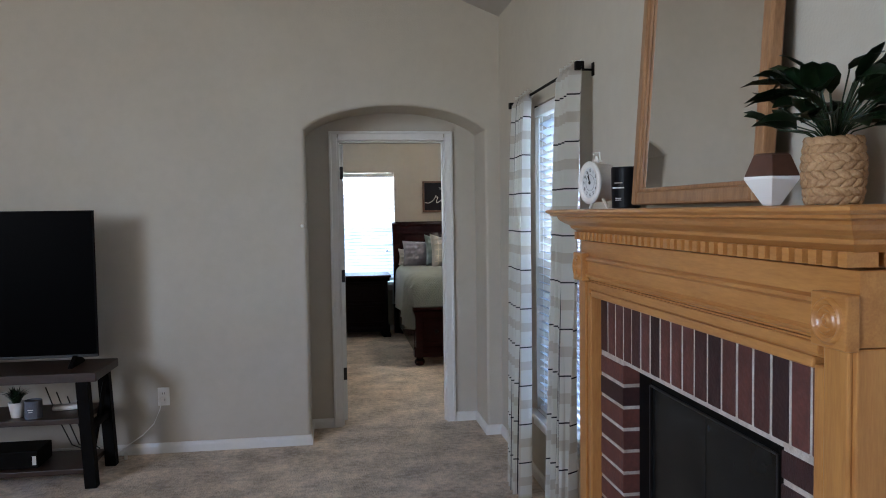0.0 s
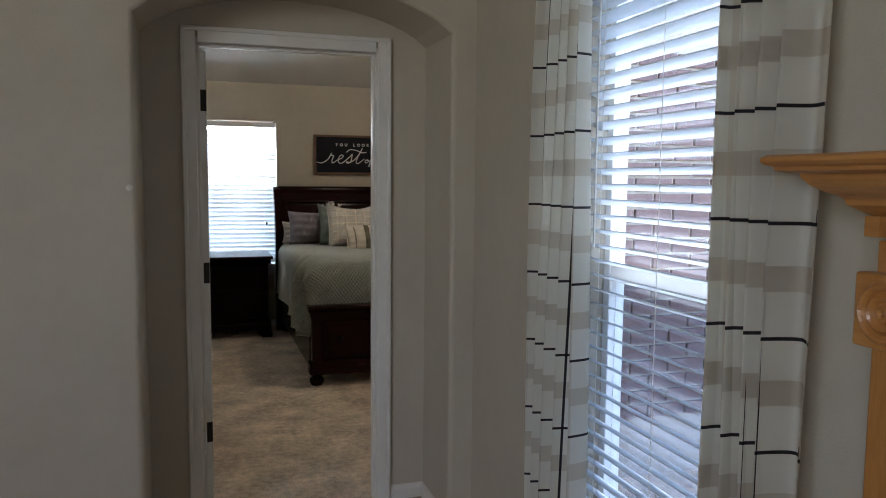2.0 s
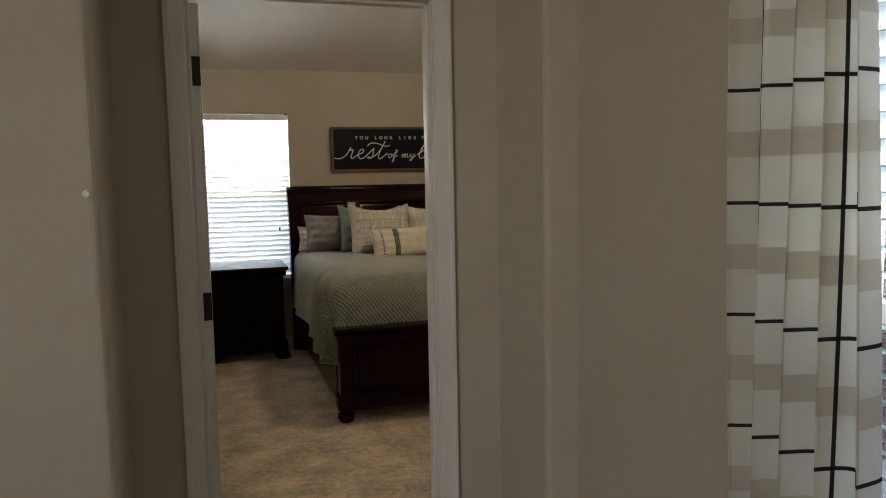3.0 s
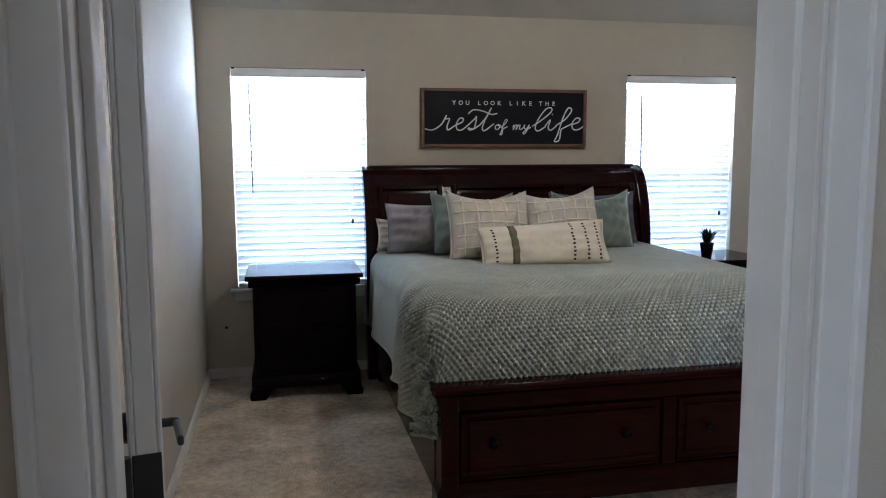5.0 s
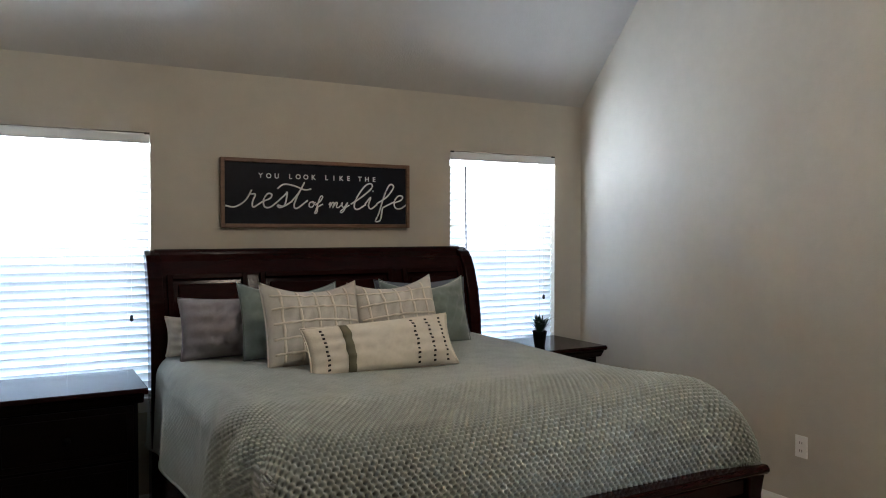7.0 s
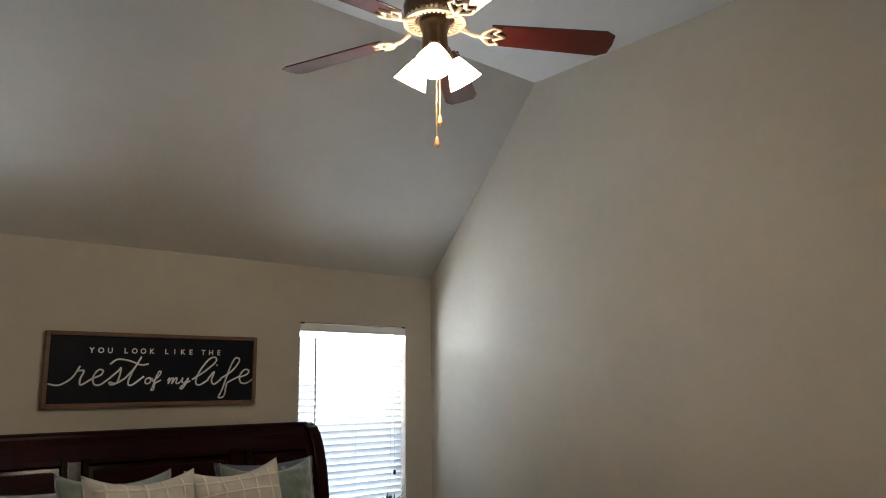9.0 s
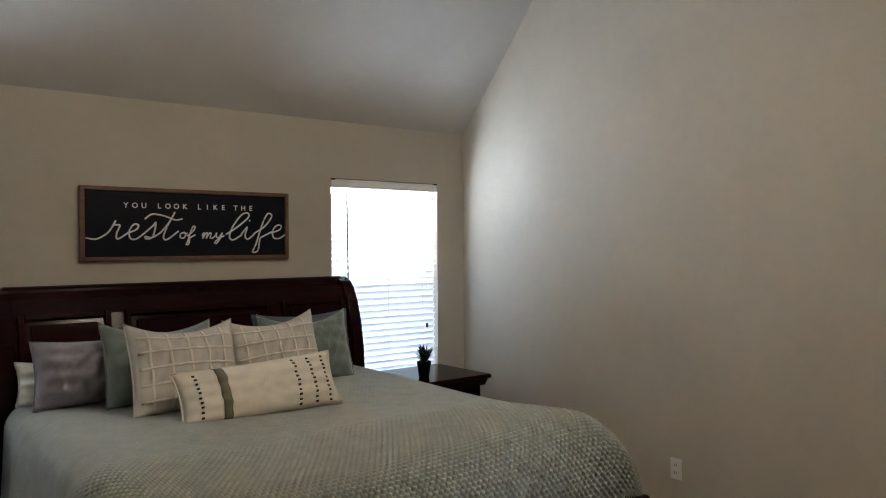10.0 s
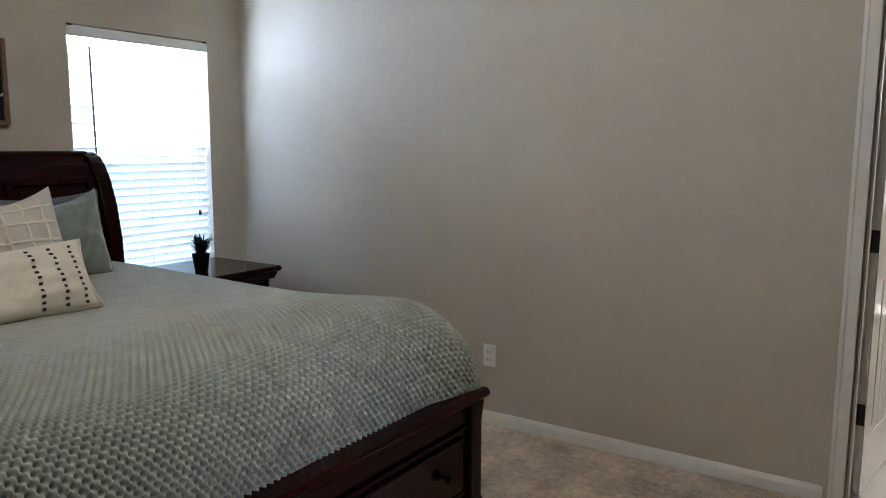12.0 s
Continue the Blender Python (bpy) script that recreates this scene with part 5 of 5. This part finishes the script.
for k in range(64):
    a, lift = rnd.uniform(0, 6.283), rnd.uniform(0.15, 1.0)
    out = Vector((math.cos(a), math.sin(a), 0))
    reach = (0.05 + 0.11 * (1 - lift * 0.55)) * rnd.uniform(0.7, 1.15)
    root = Vector((0, 0, 0.11))
    tip0 = root + out * reach * 0.6 + Vector((0, 0, 0.02 + 0.135 * lift))
    if (Vector((1.155, 1.735, 0)) + tip0).x > 1.22:
        out.x = -abs(out.x)
        tip0 = root + out * reach * 0.6 + Vector((0, 0, 0.02 + 0.135 * lift))
    leaf = bmesh.new()
    stalk = tube([root, root.lerp(tip0, 0.5) + Vector((0, 0, 0.012)), tip0], 0.0016, 5)
    ln, wd = rnd.uniform(0.075, 0.105), rnd.uniform(0.019, 0.025)
    side = (Vector((-out.y, out.x, 0)) + Vector((0, 0, rnd.uniform(-0.9, 0.9)))).normalized() * wd
    droop = rnd.uniform(-0.35, 0.9)
    ax = (out + Vector((0, 0, droop))).normalized()
    up = Vector((0, 0, 0.006))
    row = [(tip0, 0.12), (tip0 + ax * ln * 0.25, 0.8), (tip0 + ax * ln * 0.5, 1.0), (tip0 + ax * ln * 0.78, 0.62), (tip0 + ax * ln - up, 0.03)]
    vs = [(leaf.verts.new(p - side * q + up * q), leaf.verts.new(p), leaf.verts.new(p + side * q + up * q)) for p, q in row]
    for p, q in zip(vs, vs[1:]):
        leaf.faces.new((p[0], p[1], q[1], q[0])), leaf.faces.new((p[1], p[2], q[2], q[1]))
    bmesh.ops.solidify(leaf, geom=leaf.faces[:], thickness=0.0008)
    join(leaf, stalk)
    part("leaf", leaf, LEAF, bask, smooth=True)

# ---- curtains ----
rod = thing("curtain_rod", None, "thin black curtain rod with square end caps", "curtain rod")
RX, RZ = 1.205, 2.118
part("rod", tube([(RX, 3.44, RZ), (RX, 4.64, RZ)], 0.007, 10), BLACK, rod)
for y in (3.435, 4.645):
    part("end_cap", boxes([(RX - 0.018, RX + 0.018, y - 0.014, y + 0.014, RZ - 0.018, RZ + 0.018)], 0.003), BLACK, rod)
for y in (3.47, 4.60):
    part("bracket", boxes([(RX - 0.004, XE, y - 0.006, y + 0.006, RZ - 0.014, RZ - 0.006), (XE - 0.006, XE, y - 0.012, y + 0.012, RZ - 0.035, RZ + 0.02)], 0.001), BLACK, rod)


def curtain(y0, y1, y2, y3, seed, label):
    """A gathered panel: y0 to y1 at the rod, y2 to y3 at the floor."""
    rnd = random.Random(seed)
    p1, p2, p3 = (rnd.uniform(0, 6) for _ in range(3))
    folds, cloth = 4.1, 0.92

    def at(a, b):
        z = 0.018 + (RZ + 0.028 - 0.018) * b
        y = (y2 + (y3 - y2) * a) * (1 - b) + (y0 + (y1 - y0) * a) * b
        amp = 0.024 + 0.016 * (1 - b)
        x = RX + 0.002 - amp * 0.2 - 0.075 * (1 - b) ** 0.7 + amp * math.sin(2 * math.pi * folds * a + p1 + 0.5 * math.sin(3 * b + p2)) + 0.008 * math.sin(4.4 * math.pi * folds * a + p3)
        y += 0.012 * math.cos(2 * math.pi * folds * a + p1) * (1 - 0.4 * b) + 0.010 * math.sin(5 * b + 4 * a + p2)
        if b > 0.985:
            x = RX + (x - RX) * 0.6
        return (min(x, XE - 0.012), y, z, a * cloth, z)
    c = thing("curtain", None, label, "curtain", "pair of plaid curtains")
    part("panel", sheet(96, 80, at, 0.0012), CURTAIN, c, smooth=True)
    part("rod_pocket", sheet(48, 8, lambda a, b: (RX - 0.016 * math.cos(math.pi * 2 * b), y0 + (y1 - y0) * a + 0.003 * math.sin(60 * a), RZ + 0.018 * math.sin(math.pi * 2 * b) + 0.003 * math.sin(75 * a), a * cloth, RZ)), CURTAIN, c, smooth=True)
    return c


curtain(4.50, 4.22, 4.38, 4.10, 5, "white cotton curtain panel with black windowpane lines")
curtain(3.66, 3.44, 3.585, 3.36, 9, "white cotton curtain panel with black lines beside the mantel")

# ---- television and its stand ----
stand = thing("tv_stand", pose(-1.95, 4.94, 0), "rustic espresso television stand with open shelves", "tv stand")
part("tabletop", boxes([(-0.80, 0.80, -0.22, 0.22, 0.60, 0.65)], 0.004), TABLE, stand)
for z in (0.36, 0.075):
    part("shelf", boxes([(-0.72, 0.72, -0.185, 0.185, z, z + 0.03)], 0.003), TABLE, stand)
for s in (-1, 1):
    for f in (-1, 1):
        part("leg", prism([(s * 0.69, 0.60), (s * 0.755, 0.60), (s * 0.785, 0), (s * 0.72, 0)], f * 0.19 - 0.03, f * 0.19 + 0.03, "y", 0.003), BLACK, stand)
    part("side_brace", tube([(s * 0.735, -0.19, 0.06), (s * 0.735, 0.19, 0.55)], 0.014, 6), BLACK, stand)
    part("side_rail", boxes([(min(s * 0.71, s * 0.75), max(s * 0.71, s * 0.75), -0.175, 0.175, 0.30, 0.34)], 0.003), BLACK, stand)
tv = thing("television", pose(-1.95, 4.97, 0.65), "large black flat television, switched off", "television")
part("panel", boxes([(-0.745, 0.745, -0.008, 0.012, 0.052, 0.90)], 0.003), BLACK, tv)
part("screen", boxes([(-0.737, 0.737, -0.0095, -0.007, 0.066, 0.893)]), SCREEN, tv)
part("lower_bezel", boxes([(-0.745, 0.745, -0.011, 0.012, 0.048, 0.064)], 0.002), HINGE, tv, "thin silver lower edge")
part("back_shell", boxes([(-0.55, 0.55, 0.012, 0.06, 0.12, 0.60)], 0.02), BLACK, tv)
for s in (-1, 1):
    part("tv_foot", prism([(-0.11, 0), (-0.10, 0.012), (-0.02, 0.06), (0.03, 0.06), (0.12, 0.012), (0.12, 0)], s * 0.62 - 0.012, s * 0.62 + 0.012, "x", 0.002), BLACK, tv)
spiky_plant(pose(-1.62, 4.86, 0.39), 0.042, 0.085, CERAMIC, "small green plant in a round white pot", 8, 110, 0.10)
mug = thing("candle_tin", pose(-1.52, 4.83, 0.39), "dark navy candle tin with pale print", "candle")
part("tin", lathe([(0.045, 0), (0.046, 0.002), (0.046, 0.098), (0.043, 0.10), (0.042, 0.09)], 28), NAVY, mug)
part("print_bar", boxes([(-0.014, 0.014, -0.0475, -0.0455, 0.05, 0.054), (-0.010, 0.010, -0.0475, -0.0455, 0.038, 0.041)]), WHITE, mug)
rem = tagged(part("router", boxes([(-0.07, 0.07, -0.03, 0.03, 0, 0.03)], 0.012), PLATE, m=pose(-1.40, 4.98, 0.39, 0, 0, 12)), "small white plastic router on the shelf", "router")
dev = thing("set_top_box", pose(-1.70, 4.92, 0.105), "black media box on the low shelf", "media box")
part("case", boxes([(-0.20, 0.20, -0.11, 0.11, 0, 0.10)], 0.006), BLACK, dev)
part("sticker", boxes([(0.17, 0.19, -0.112, -0.1095, 0.02, 0.07)]), PLATE, dev, "small white sticker")
cables = bmesh.new()
for k in range(4):
    join(cables, tube([(-1.55 + 0.06 * k, 5.10, 0.50 - 0.03 * k), (-1.5 + 0.05 * k, 5.14, 0.30), (-1.42 + 0.04 * k, 5.12, 0.14), (-1.34 + 0.03 * k, 5.08, 0.12)], 0.004))
tagged(part("cable_tangle", cables, INK), "tangle of thin cables behind the stand", "cable")
tip = tagged(part("door_stop", lathe([(0.010, 0), (0.012, 0.004), (0.009, 0.035), (0.004, 0.042)], 12), PLATE, m=pose(-1.14, 5.22, 0.0)), "small white plug end on the carpet", "plug")

# ---- outdoors ----
gbm = boxes([(-400, 400, -400, 400, -0.5, -0.35)])
setting("ground", gbm, GRASS, "lawn", "ground")
ext = tagged(thing("wall_exterior", None), "red brick outside wall of the bedroom wing", "brick wall", kind="structure")
part("mortar_bed", boxes([(XE + 0.17, 4.1, 5.60, 5.683, -0.35, 3.3)]), MORTAR, ext)
ROSE_BRICK = material("rose_brick", (0.19, 0.115, 0.105), 0.8, second=(0.115, 0.072, 0.068), scale=7, bump=0.5, bump_scale=70)
eb = None
for r in range(24):
    for k in range(11):
        x = 1.56 + 0.215 * k + 0.1075 * (r % 2)
        if eb is None:
            eb = part("brick", boxes([(-0.1, 0.1, -0.01, 0.02, 0, 0.062)], 0.003), ROSE_BRICK, ext)
            b = eb
        else:
            b = new("brick", eb.data)
            b.parent = ext
        b.matrix_basis = pose(x, 5.593 + random.uniform(-0.002, 0.002), 0.30 + 0.075 * r)
